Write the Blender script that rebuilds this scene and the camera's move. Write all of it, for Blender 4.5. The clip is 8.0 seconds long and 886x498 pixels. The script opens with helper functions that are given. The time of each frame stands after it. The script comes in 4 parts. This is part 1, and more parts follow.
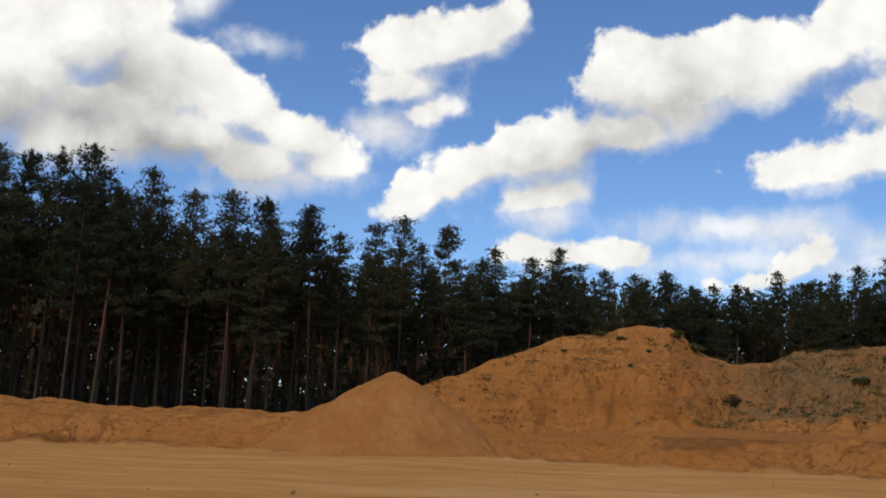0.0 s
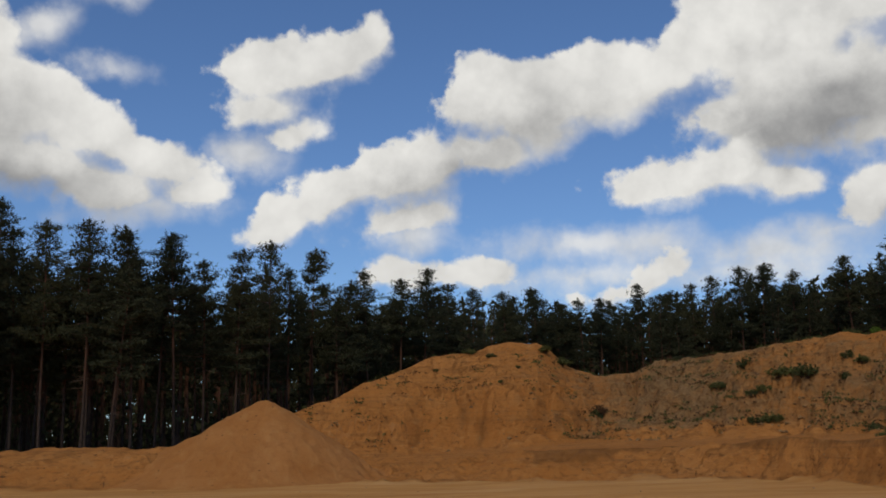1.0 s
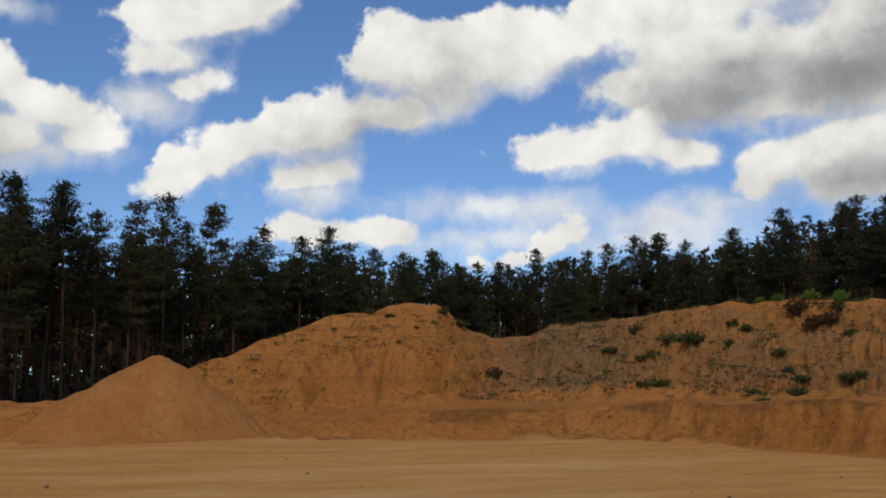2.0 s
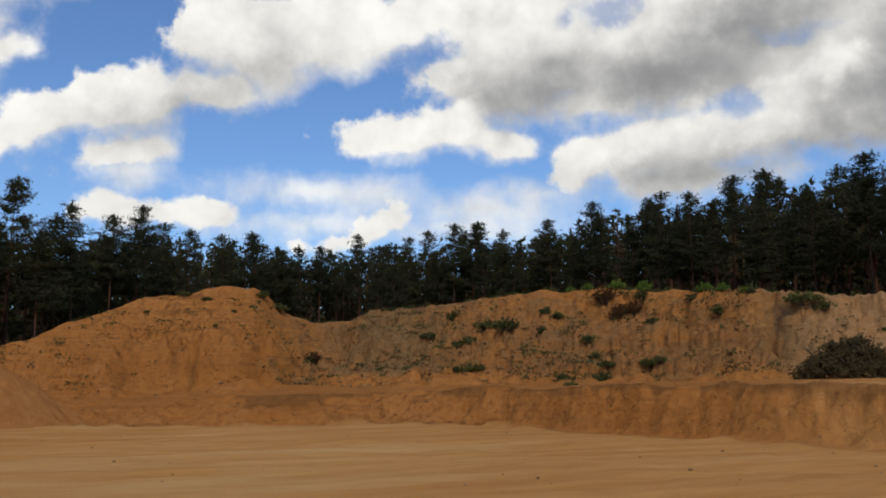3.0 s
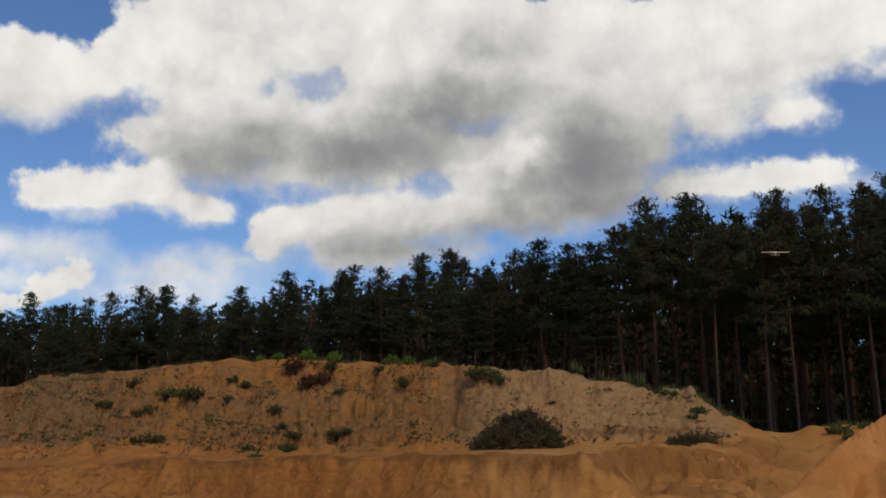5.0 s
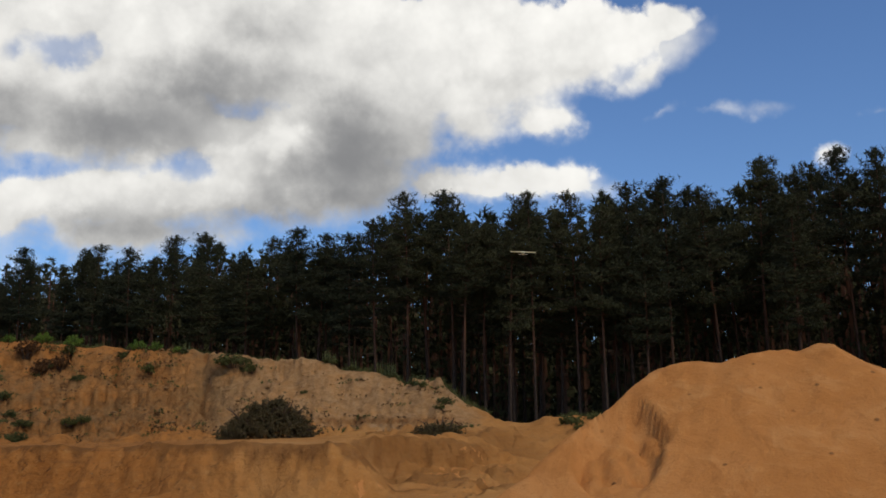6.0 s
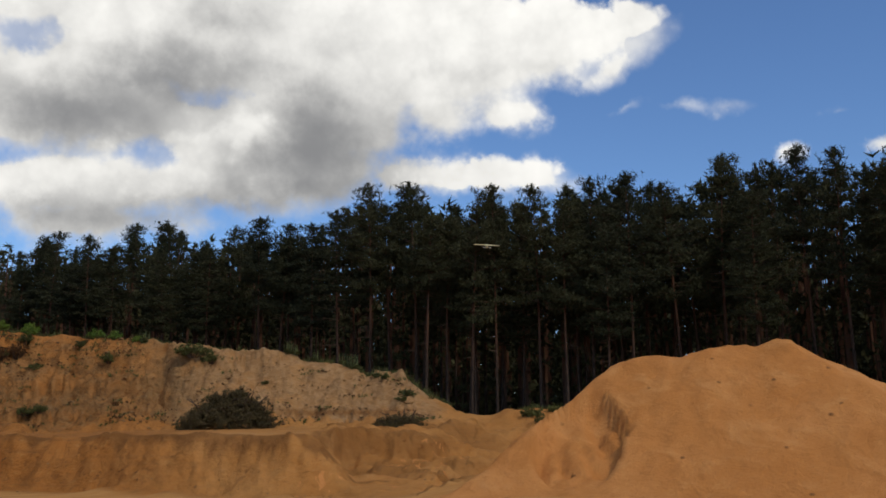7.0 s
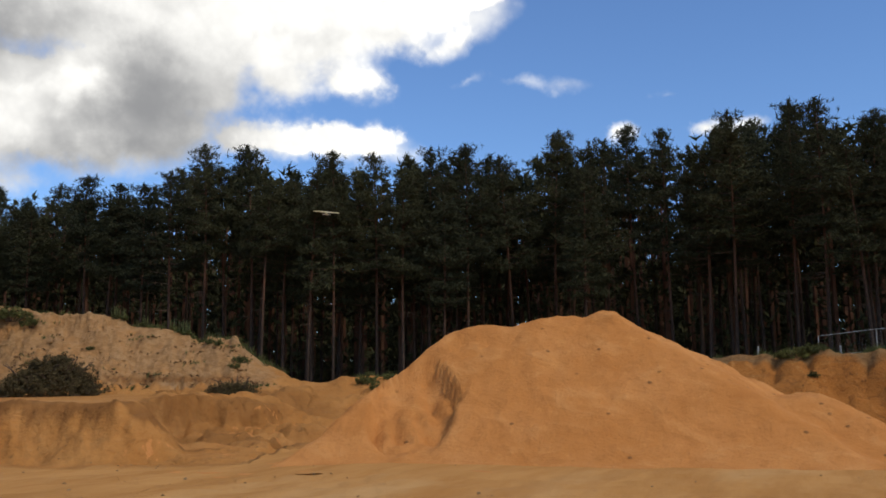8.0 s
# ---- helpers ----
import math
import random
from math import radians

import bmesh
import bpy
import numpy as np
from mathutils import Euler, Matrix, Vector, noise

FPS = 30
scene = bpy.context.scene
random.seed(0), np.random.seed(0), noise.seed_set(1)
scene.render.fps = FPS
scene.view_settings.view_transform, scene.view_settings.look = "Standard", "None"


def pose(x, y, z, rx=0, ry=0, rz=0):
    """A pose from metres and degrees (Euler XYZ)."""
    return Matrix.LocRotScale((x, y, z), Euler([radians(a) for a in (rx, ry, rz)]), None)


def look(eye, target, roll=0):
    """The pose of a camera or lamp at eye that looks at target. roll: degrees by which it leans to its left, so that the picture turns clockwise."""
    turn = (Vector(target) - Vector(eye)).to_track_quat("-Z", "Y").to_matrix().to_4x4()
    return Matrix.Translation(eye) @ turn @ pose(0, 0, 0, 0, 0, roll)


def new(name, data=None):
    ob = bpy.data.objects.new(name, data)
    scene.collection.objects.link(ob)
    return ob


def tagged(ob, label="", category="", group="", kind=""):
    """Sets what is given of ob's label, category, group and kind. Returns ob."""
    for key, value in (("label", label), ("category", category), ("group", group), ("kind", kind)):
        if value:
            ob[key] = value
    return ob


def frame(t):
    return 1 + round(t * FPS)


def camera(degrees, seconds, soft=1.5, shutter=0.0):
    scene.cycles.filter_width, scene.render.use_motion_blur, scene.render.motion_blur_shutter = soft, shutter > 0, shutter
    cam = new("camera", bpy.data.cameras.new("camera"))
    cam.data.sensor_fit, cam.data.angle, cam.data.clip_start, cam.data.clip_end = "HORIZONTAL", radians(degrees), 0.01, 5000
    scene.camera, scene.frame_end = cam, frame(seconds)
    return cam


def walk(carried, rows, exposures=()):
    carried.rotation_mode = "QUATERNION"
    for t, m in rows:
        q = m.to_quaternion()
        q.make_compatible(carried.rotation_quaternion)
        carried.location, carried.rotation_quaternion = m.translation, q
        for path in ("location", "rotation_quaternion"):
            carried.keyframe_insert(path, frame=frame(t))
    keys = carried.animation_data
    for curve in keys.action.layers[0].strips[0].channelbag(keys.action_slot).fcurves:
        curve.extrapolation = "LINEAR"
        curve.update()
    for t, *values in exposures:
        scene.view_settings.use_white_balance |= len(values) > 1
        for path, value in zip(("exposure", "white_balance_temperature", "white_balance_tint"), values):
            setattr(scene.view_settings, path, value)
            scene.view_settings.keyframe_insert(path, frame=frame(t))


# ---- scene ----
cam = camera(49.42, 8.0, soft=1.72)
PATH = [
    (0, pose(0, 0, 1.65, 100.15, -2.06, -0.37)),
    (0.5, pose(0, 0, 1.65, 102.70, -2.15, -3.59)),
    (1, pose(0, 0, 1.65, 101.53, 1.26, -7.72)),
    (1.2, pose(0, 0, 1.65, 101.54, 0.56, -8.36)),
    (2.3, pose(0, 0, 1.65, 98.29, 0.82, -16.72)),
    (2.5, pose(0, 0, 1.65, 98.23, 1.03, -18.87)),
    (3, pose(0, 0, 1.65, 98.13, 0.50, -24.47)),
    (3.5, pose(0, 0, 1.65, 99.59, 0.35, -28.67)),
    (4, pose(0, 0, 1.65, 101.55, 0.68, -34.37)),
    (4.5, pose(0, 0, 1.65, 102.35, 1.18, -37.83)),
    (5, pose(0, 0, 1.65, 102.05, 0.74, -42.74)),
    (5.2, pose(0, 0, 1.65, 101.86, 0.16, -47.22)),
    (6.3, pose(0, 0, 1.65, 100.78, 0.96, -58.70)),
    (6.5, pose(0, 0, 1.65, 100.49, 0.65, -59.26)),
    (7, pose(0, 0, 1.65, 100.75, 0.49, -59.55)),
    (7.5, pose(0, 0, 1.65, 100.23, 0.20, -63.21)),
    (8, pose(0, 0, 1.65, 98.77, 0.53, -69.22)),
]
walk(cam, PATH, exposures=[(0.0, -0.2), (0.5, -0.66), (1.0, -0.56), (2.5, -0.32), (3.5, -0.25), (4.5, -0.36), (5.0, -0.46), (6.5, -0.27), (7.0, -0.27), (7.5, -0.15), (8.0, 0.05)])


# ---- sky, clouds and sun ----
# Clouds: azimuth, elevation, half width, half height (degrees), tilt
CLOUD_LEFT = [(-19.3, 16.9, 5.3, 1.9, 3), (-15.8, 15.9, 4.2, 1.6, -3),
    (-21.7, 21.5, 4.7, 3.5, 10), (-26.6, 18.7, 4.6, 4.6, 11), (-17.4, 19.1, 4.1, 2.5, -17), (-20.3, 15.5, 6.2, 2.2, 8), (-12.7, 17.4, 3.6, 1.8, -19), (-9.3,
    16.3, 3.4, 1.6, -10), (-12.1, 14.7, 4, 1.6, -4), (-7.1, 14.6, 2, 1.3, 4)]
CLOUD_TUFT = [(-2.4, 21.8, 3.4, 1.8, 8), (3.4, 23.7, 1.4, 1.5, 39), (1.1, 22.3, 2.8, 1.5, 16), (-2.8, 19.9, 2.6, 1.3, 4), (-1.3, 18.2, 1.9, 0.9, 13)]
CLOUD_STREET = [(-1.8, 13.3, 2, 1.2, 39), (1.7, 15.1, 3.2, 1.5, 25), (5.7, 15.9, 3.5, 2, 12), (10.8, 20.5, 2.6, 2.4, 1), (13.5, 19.6, 3.8, 2.6, 0), (18.4, 20.5, 5.6, 2.4,
    9), (11.4, 17.1, 2.4, 1.5, 1), (14.9, 17.9, 3.1, 1.1, 23), (6.1, 13.5, 3, 1.3, 11), (23.3, 21.3, 5.2, 1.9, -3)]
CLOUD_LOW = [(7.1, 10.1, 2.5, 0.9, 1), (10.8, 10.1, 1.8, 0.8, 5), (5, 10.5, 1.1, 0.7, 1), (20.8, 9.5, 2, 0.6, 26), (18.7, 8.5, 1.4, 0.5, 9)]
CLOUD_BANK_A = [(21.4, 14.6, 2.5, 1.1, 3), (25.2, 15.3, 2.9, 1.6, 7), (28.2, 14.4, 3, 1.1, -4), (26.7, 18.3, 4.1, 1.6, -4), (31.2, 20.2, 6.2, 2.8, -6), (38.3, 19.4, 7.5,
    3.6, -8), (33.3, 16.7, 6.3, 1.9, -1), (32.8, 12.4, 2.6, 1.5, 16), (35.7, 13.4, 3.7, 1.6, 10), (40.1, 13.6, 4.4, 2, 4), (43.4, 14.8, 2.3, 1.8, -8)]
CLOUD_BANK_B = [(44.4, 17.5, 5.1, 2.3, 6),
    (33.2, 24, 9.4, 4.4, -1), (42.5, 23.2, 9.1, 4.8, -4), (52.2, 22.1, 7.8, 4.4, -8), (30.4, 18.1, 6.7, 2.6, 5), (37.4, 18.4, 7.4, 2.7, 9), (33.1, 13.1, 2.4,
    1.8, 9), (36.6, 13.8, 4.2, 2, 8), (42.1, 14.3, 6.1, 2.3, 12), (50.1, 15.5, 6.8, 3, 7), (54.2, 17.4, 3.5, 1.9, 13), (61.2, 15, 4, 1, -5), (39.3, 12, 6.8, 1.3, 3)]
CLOUD_BANK_C = [(39.2, 16.3, 4.8, 1.3, 9),
    (58.7, 22.1, 7.8, 4.1, -2), (51.7, 18.5, 6.3, 3.6, 1), (65.8, 22.6, 4.5, 2.5, -4), (69.2, 21.7, 2.7, 2, 19), (71.4, 23.5, 2, 1.4, -5), (63.6, 18.8, 2.8,
    1.1, -12), (59.7, 18.9, 3.2, 1.5, -1), (62.1, 15, 4.1, 0.9, -2), (57.9, 15.2, 3.1, 1.2, -1)]
CLOUD_FAR = [(80.1, 15.3, 1, 0.5, 6), (85.4, 15.3, 1.7, 0.4, 7), (87.7, 15.5, 1.1, 0.4, -6)]
CLOUD_WISP = [(74.5, 18.5, 1.6, 0.3, -13), (77.1, 18.1, 0.8, 0.2, -6), (83, 17.2, 0.7, 0.2, -8), (70.8, 18.7, 0.8, 0.3, 15)]
CLOUD_GREY = [(-16.6, 14.8, 4.8, 1.3, -4), (-19.5, 18.5, 2.8, 1.2, 9),
    (-21.6, 16.3, 4.2, 1.5, 9), (-25.5, 15, 3.4, 1.8, 10), (31.7, 17.3, 6.1, 1.4, 2), (38.2, 17.9, 6.8, 1.9, 0), (30, 17.6, 5.9, 2.1, 5), (37.4, 18.1, 6.7, 2.2,
    11), (52.2, 17.9, 5.2, 2.4, -6), (51.7, 14.7, 5.5, 2, 5), (42.4, 19.9, 7.6, 1.7, 10), (39.7, 18.4, 8.6, 1.7, 14), (51.7, 16.2, 5.2, 2.9, 10), (47.7, 13.1, 6.8, 1.3,
    1), (30.4, 12.4, 2, 0.8, 0), (39.3, 12, 7.8, 1, 3), (47.1, 23.4, 2.1, 1.1, 4), (10.1, 16.6, 5.1, 1.3, 20)]
CLOUD_LIT = [(33.5, 13.9, 2.6, 1.7, 14), (36.6, 14.4, 3.5, 1.3, 10), (40.8, 15.5, 3.1, 1.1, 17), (44.6, 15.8, 2.7, 1.2, 11), (47.5, 17.7, 1.8, 1.3, 35), (22.7, 15.3, 3.6,
    1, 7), (19.4, 14.7, 1.4, 0.8, 3), (61.2, 15, 4, 1.1, -5), (21.4, 14.6, 2.6, 0.9, 3), (24.9, 15.9, 2.7, 1.2, 7), (62.8, 15.2, 4.5, 0.9, -2)]
CLOUD_THIN = [(27.1, 10.4, 6.2, 1.2, -3),
    (17.6, 11.5, 7.2, 1.1, -1), (16.2, 9.6, 7.5, 0.9, -1), (26.1, 9.4, 6.3, 0.9, 0), (6.1, 12.2, 2.5, 1.3, 1), (-3.9, 17, 2.8, 1.5, 4), (-16, 23.1, 2.3, 1.1,
    27), (-11.8, 21.2, 1.7, 0.6, -3), (-11.7, 25.6, 1.9, 0.7, 7), (-9.4, 13.8, 4.4, 1.1, 5), (65.9, 14.7, 2.7, 0.8, -10), (71, 22.2, 3, 1.4, 13), (30.4, 11.4, 3.7, 1, 0)]
CLOUD_GAPS = [(23.5, 19.6, 1.5, 0.7, 14), (42.1, 16, 0.9, 0.4, 3), (34.9, 21.8, 1.4, 0.4, 9), (42.4, 16.1, 0.6, 0.2, -2), (59.5, 16.7, 2.1, 0.5, 7), (63.2, 17.4, 2.3,
    0.5, 3), (69.2, 21.1, 1.2, 0.5, 24)]
SUN_AZ, SUN_EL = 200.0, 46.0


class Nodes:
    """Short hand for building a node tree."""

    def __init__(self, tree):
        self.tree = tree
        tree.nodes.clear()

    def add(self, kind, ins=None, **props):
        n = self.tree.nodes.new(kind)
        for k, v in props.items():
            setattr(n, k, v)
        for k, v in (ins or {}).items():
            if isinstance(v, bpy.types.NodeSocket):
                self.tree.links.new(v, n.inputs[k])
            else:
                n.inputs[k].default_value = v
        return n

    def math(self, op, a, b=0.0, c=0.0, clamp=False):
        return self.add("ShaderNodeMath", {0: a, 1: b, 2: c}, operation=op, use_clamp=clamp).outputs[0]

    def noise(self, vec, scale, detail=4.0, rough=0.55, distort=0.0):
        return self.add("ShaderNodeTexNoise", {"Vector": vec, "Scale": scale, "Detail": detail, "Roughness": rough, "Distortion": distort})

    def step(self, v, lo, hi, a=0.0, b=1.0):
        return self.add("ShaderNodeMapRange", {0: v, 1: lo, 2: hi, 3: a, 4: b}, interpolation_type="SMOOTHSTEP").outputs[0]

    def mix(self, f, a, b, blend="MIX"):
        n = self.add("ShaderNodeMix", {0: f}, data_type="RGBA", blend_type=blend)
        for i, v in ((6, a), (7, b)):
            if isinstance(v, bpy.types.NodeSocket):
                self.tree.links.new(v, n.inputs[i])
            else:
                n.inputs[i].default_value = (*v, 1) if len(v) == 3 else v
        return n.outputs[2]

    def blobs(self, vec, rows):
        """Distance in degrees to the outline of a group of rounded masses, negative inside."""
        best = None
        for i, (az, el, w, h, tilt) in enumerate(rows):
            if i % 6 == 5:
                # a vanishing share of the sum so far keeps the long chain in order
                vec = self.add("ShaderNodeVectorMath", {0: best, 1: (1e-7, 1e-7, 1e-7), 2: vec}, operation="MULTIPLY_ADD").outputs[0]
            m = self.add("ShaderNodeMapping", {"Vector": vec, "Location": (az, el, 0), "Rotation": (0, 0, radians(tilt)), "Scale": (w, h, 1)}, vector_type="TEXTURE")
            d = self.add("ShaderNodeVectorMath", {0: m.outputs[0]}, operation="LENGTH").outputs[1]
            d = self.math("MULTIPLY_ADD", d, min(w, h), -min(w, h))
            best = d if best is None else self.math("SMOOTH_MIN", best, d, 0.9)
        return best


def make_world():
    world = bpy.data.worlds.new("sky")
    scene.world = world
    world.use_nodes = True
    n = Nodes(world.node_tree)
    ray = n.add("ShaderNodeTexCoord").outputs["Generated"]
    big = n.noise(ray, 5.0, 3.0, 0.5)
    mid = n.noise(ray, 16.0, 8.0, 0.58)
    fine = n.noise(ray, 42.0, 6.0, 0.6)
    xyz = n.add("ShaderNodeSeparateXYZ", {0: ray})
    az = n.math("MULTIPLY", n.math("ARCTAN2", xyz.outputs[0], xyz.outputs[1]), 57.2958)
    el = n.math("MULTIPLY", n.math("ARCSINE", xyz.outputs[2]), 57.2958)
    flat = n.add("ShaderNodeCombineXYZ", {0: az, 1: el, 2: 0.0}).outputs[0]

    def shift(vec, src, amount):
        off = n.add("ShaderNodeVectorMath", {0: src, 1: (0.5, 0.5, 0.5)}, operation="SUBTRACT").outputs[0]
        off = n.add("ShaderNodeVectorMath", {0: off, 1: (amount, amount * 0.7, 0)}, operation="MULTIPLY").outputs[0]
        return n.add("ShaderNodeVectorMath", {0: vec, 1: off}, operation="ADD").outputs[0]

    place = shift(shift(flat, mid.outputs["Color"], 2.2), fine.outputs["Color"], 0.9)
    heaps = CLOUD_LEFT + CLOUD_TUFT + CLOUD_STREET + CLOUD_LOW + CLOUD_BANK_A + CLOUD_BANK_B + CLOUD_BANK_C
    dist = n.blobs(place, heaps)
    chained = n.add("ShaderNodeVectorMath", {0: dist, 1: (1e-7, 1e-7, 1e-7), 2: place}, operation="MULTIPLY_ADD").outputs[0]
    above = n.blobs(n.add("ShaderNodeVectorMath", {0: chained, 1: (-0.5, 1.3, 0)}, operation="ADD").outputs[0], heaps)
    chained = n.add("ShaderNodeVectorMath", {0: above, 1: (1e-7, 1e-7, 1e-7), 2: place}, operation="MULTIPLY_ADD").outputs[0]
    # the rest of the sky carries broken cloud as well
    away = n.math("MAXIMUM", n.step(el, 25.0, 30.0), n.step(n.math("ABSOLUTE", n.math("SUBTRACT", az, 34.0)), 66.0, 78.0))
    other = n.step(big.outputs[0], 0.42, 0.7, 2.5, -2.5)
    dist = n.math("ADD", n.math("MULTIPLY", dist, n.math("SUBTRACT", 1.0, away)), n.math("MULTIPLY", other, away))
    # swelling heads along the outline
    swell = n.add("ShaderNodeTexVoronoi", {"Vector": shift(ray, fine.outputs["Color"], 0.02), "Scale": 22.0, "Detail": 3.0, "Roughness": 0.55, "Smoothness": 0.6}, feature="SMOOTH_F1").outputs["Distance"]
    swell = n.math("SUBTRACT", 0.5, swell)
    ragged = n.math("ADD", n.math("MULTIPLY", n.math("SUBTRACT", mid.outputs[0], 0.5), 2.0), n.math("MULTIPLY", swell, 0.9))
    ragged = n.math("ADD", ragged, n.math("MULTIPLY", n.math("SUBTRACT", fine.outputs[0], 0.5), 0.9))
    dens = n.math("SUBTRACT", n.math("ADD", ragged, 0.85), dist)
    # undersides fray out softly, heads stay crisp
    under = n.step(n.math("SUBTRACT", dist, above), -0.5, 1.0)
    cover = n.add("ShaderNodeMapRange", {0: dens, 1: -0.05, 2: n.math("MULTIPLY_ADD", under, 1.2, 0.55), 3: 0.0, 4: 1.0}, interpolation_type="SMOOTHSTEP").outputs[0]
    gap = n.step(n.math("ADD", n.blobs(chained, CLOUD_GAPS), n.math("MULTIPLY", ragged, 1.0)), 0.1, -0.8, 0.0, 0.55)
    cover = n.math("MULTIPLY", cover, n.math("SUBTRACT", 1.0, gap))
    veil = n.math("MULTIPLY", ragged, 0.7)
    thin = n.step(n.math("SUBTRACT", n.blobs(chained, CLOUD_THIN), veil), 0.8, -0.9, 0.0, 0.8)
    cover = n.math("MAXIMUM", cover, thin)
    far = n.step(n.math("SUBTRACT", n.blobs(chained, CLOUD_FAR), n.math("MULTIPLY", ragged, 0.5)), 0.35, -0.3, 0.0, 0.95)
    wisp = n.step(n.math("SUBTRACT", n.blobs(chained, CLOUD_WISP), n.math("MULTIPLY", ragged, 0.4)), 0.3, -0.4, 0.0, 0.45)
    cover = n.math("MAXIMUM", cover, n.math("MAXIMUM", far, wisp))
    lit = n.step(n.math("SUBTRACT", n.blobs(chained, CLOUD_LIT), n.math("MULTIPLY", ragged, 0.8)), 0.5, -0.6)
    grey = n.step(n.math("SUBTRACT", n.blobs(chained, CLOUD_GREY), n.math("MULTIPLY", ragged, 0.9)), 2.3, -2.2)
    grey = n.math("MULTIPLY", grey, n.math("MULTIPLY_ADD", lit, -0.85, 1.0))
    soft = n.step(n.math("MULTIPLY_ADD", mid.outputs[0], 0.5, n.math("MULTIPLY", big.outputs[0], 0.5)), 0.4, 0.62)
    tone = n.math("MULTIPLY_ADD", soft, 0.17, n.math("MULTIPLY", grey, 0.66))
    tone = n.math("MULTIPLY_ADD", n.math("MULTIPLY", under, n.step(dens, 0.1, 1.2)), 0.12, tone)
    tone = n.math("MULTIPLY_ADD", swell, -0.3, tone)
    tone = n.step(tone, -0.15, 1.2)
    cloud = n.mix(tone, (1.27, 1.25, 1.19), (0.31, 0.312, 0.32))
    sky = n.add("ShaderNodeTexSky", sky_type="NISHITA", sun_disc=False, sun_elevation=radians(SUN_EL), sun_rotation=radians(SUN_AZ), air_density=1.0, dust_density=0.25, ozone_density=1.5)
    blue = n.mix(1.0, sky.outputs[0], (0.087, 0.112, 0.147), "MULTIPLY")
    out = n.mix(cover, blue, cloud)
    bg = n.add("ShaderNodeBackground", {"Color": out, "Strength": 1.0})
    n.add("ShaderNodeOutputWorld", {"Surface": bg.outputs[0]})


make_world()
sun = new("sun", bpy.data.lights.new("sun", "SUN"))
sun.data.energy, sun.data.angle, sun.data.color = 1.85, radians(5), (1.0, 0.89, 0.73)
sun.matrix_world = look((math.sin(radians(SUN_AZ)) * 60, math.cos(radians(SUN_AZ)) * 60, 60 * math.tan(radians(SUN_EL))), (0, 0, 0))


# ---- materials ----
def material(name):
    m = bpy.data.materials.new(name)
    m.use_nodes = True
    return m, Nodes(m.node_tree)


def finish(n, color, rough=0.9, bump=None, strength=0.3, distance=0.05, spec=0.15):
    b = n.add("ShaderNodeBsdfPrincipled", {"Roughness": rough, "Specular IOR Level": spec})
    n.tree.links.new(color, b.inputs["Base Color"])
    if bump is not None:
        n.tree.links.new(n.add("ShaderNodeBump", {"Height": bump, "Strength": strength, "Distance": distance}).outputs[0], b.inputs["Normal"])
    n.add("ShaderNodeOutputMaterial", {"Surface": b.outputs[0]})


def heap_material(name="heap_sand", tone=1.0):
    """Loose dug sand with faint slides running down the slope."""
    m, n = material(name)
    pos = n.add("ShaderNodeTexCoord").outputs["Object"]
    large = n.noise(pos, 0.35, 5.0, 0.6)
    grain = n.noise(pos, 14.0, 4.0, 0.7)
    slide_pos = n.add("ShaderNodeMapping", {"Vector": pos, "Scale": (1.6, 0.9, 0.22)}).outputs[0]
    slide = n.noise(slide_pos, 1.0, 6.0, 0.6, 0.6)
    col = n.mix(n.step(large.outputs[0], 0.35, 0.65), (0.49, 0.208, 0.060), (0.55, 0.248, 0.080))
    col = n.mix(n.math("MULTIPLY", n.step(slide.outputs[0], 0.5, 0.7), 0.5), col, (0.61, 0.31, 0.112))
    col = n.mix(n.math("MULTIPLY", n.step(slide.outputs[0], 0.48, 0.3), 0.35), col, (0.40, 0.155, 0.04))
    patch = n.noise(pos, 2.4, 6.0, 0.7)
    col = n.mix(n.math("MULTIPLY", n.step(patch.outputs[0], 0.52, 0.66), 0.5), col, (0.40, 0.165, 0.048))
    col = n.mix(n.math("MULTIPLY", n.step(patch.outputs[0], 0.45, 0.33), 0.45), col, (0.61, 0.295, 0.095))
    col = n.mix(n.math("MULTIPLY", n.step(grain.outputs[0], 0.56, 0.75), 0.4), col, (0.24, 0.105, 0.034))
    cell = n.add("ShaderNodeTexVoronoi", {"Vector": pos, "Scale": 2.6}, feature="F1")
    lump = n.math("MULTIPLY", n.step(cell.outputs["Distance"], 0.2, 0.08), n.step(n.add("ShaderNodeSeparateColor", {0: cell.outputs["Color"]}).outputs[0], 0.78, 0.85))
    col = n.mix(n.math("MULTIPLY", lump, 0.8), col, (0.20, 0.095, 0.038))
    col = n.mix(1.0, col, (tone * 0.9, tone * 0.865, tone * 0.83), "MULTIPLY")
    bump = n.math("ADD", n.math("MULTIPLY", slide.outputs[0], 1.2), n.math("MULTIPLY", grain.outputs[0], 0.25))
    bump = n.math("ADD", bump, n.math("ADD", n.math("MULTIPLY", lump, 0.3), n.math("MULTIPLY", patch.outputs[0], 0.5)))
    finish(n, col, 0.95, bump, 0.6, 0.2, 0.05)
    return m


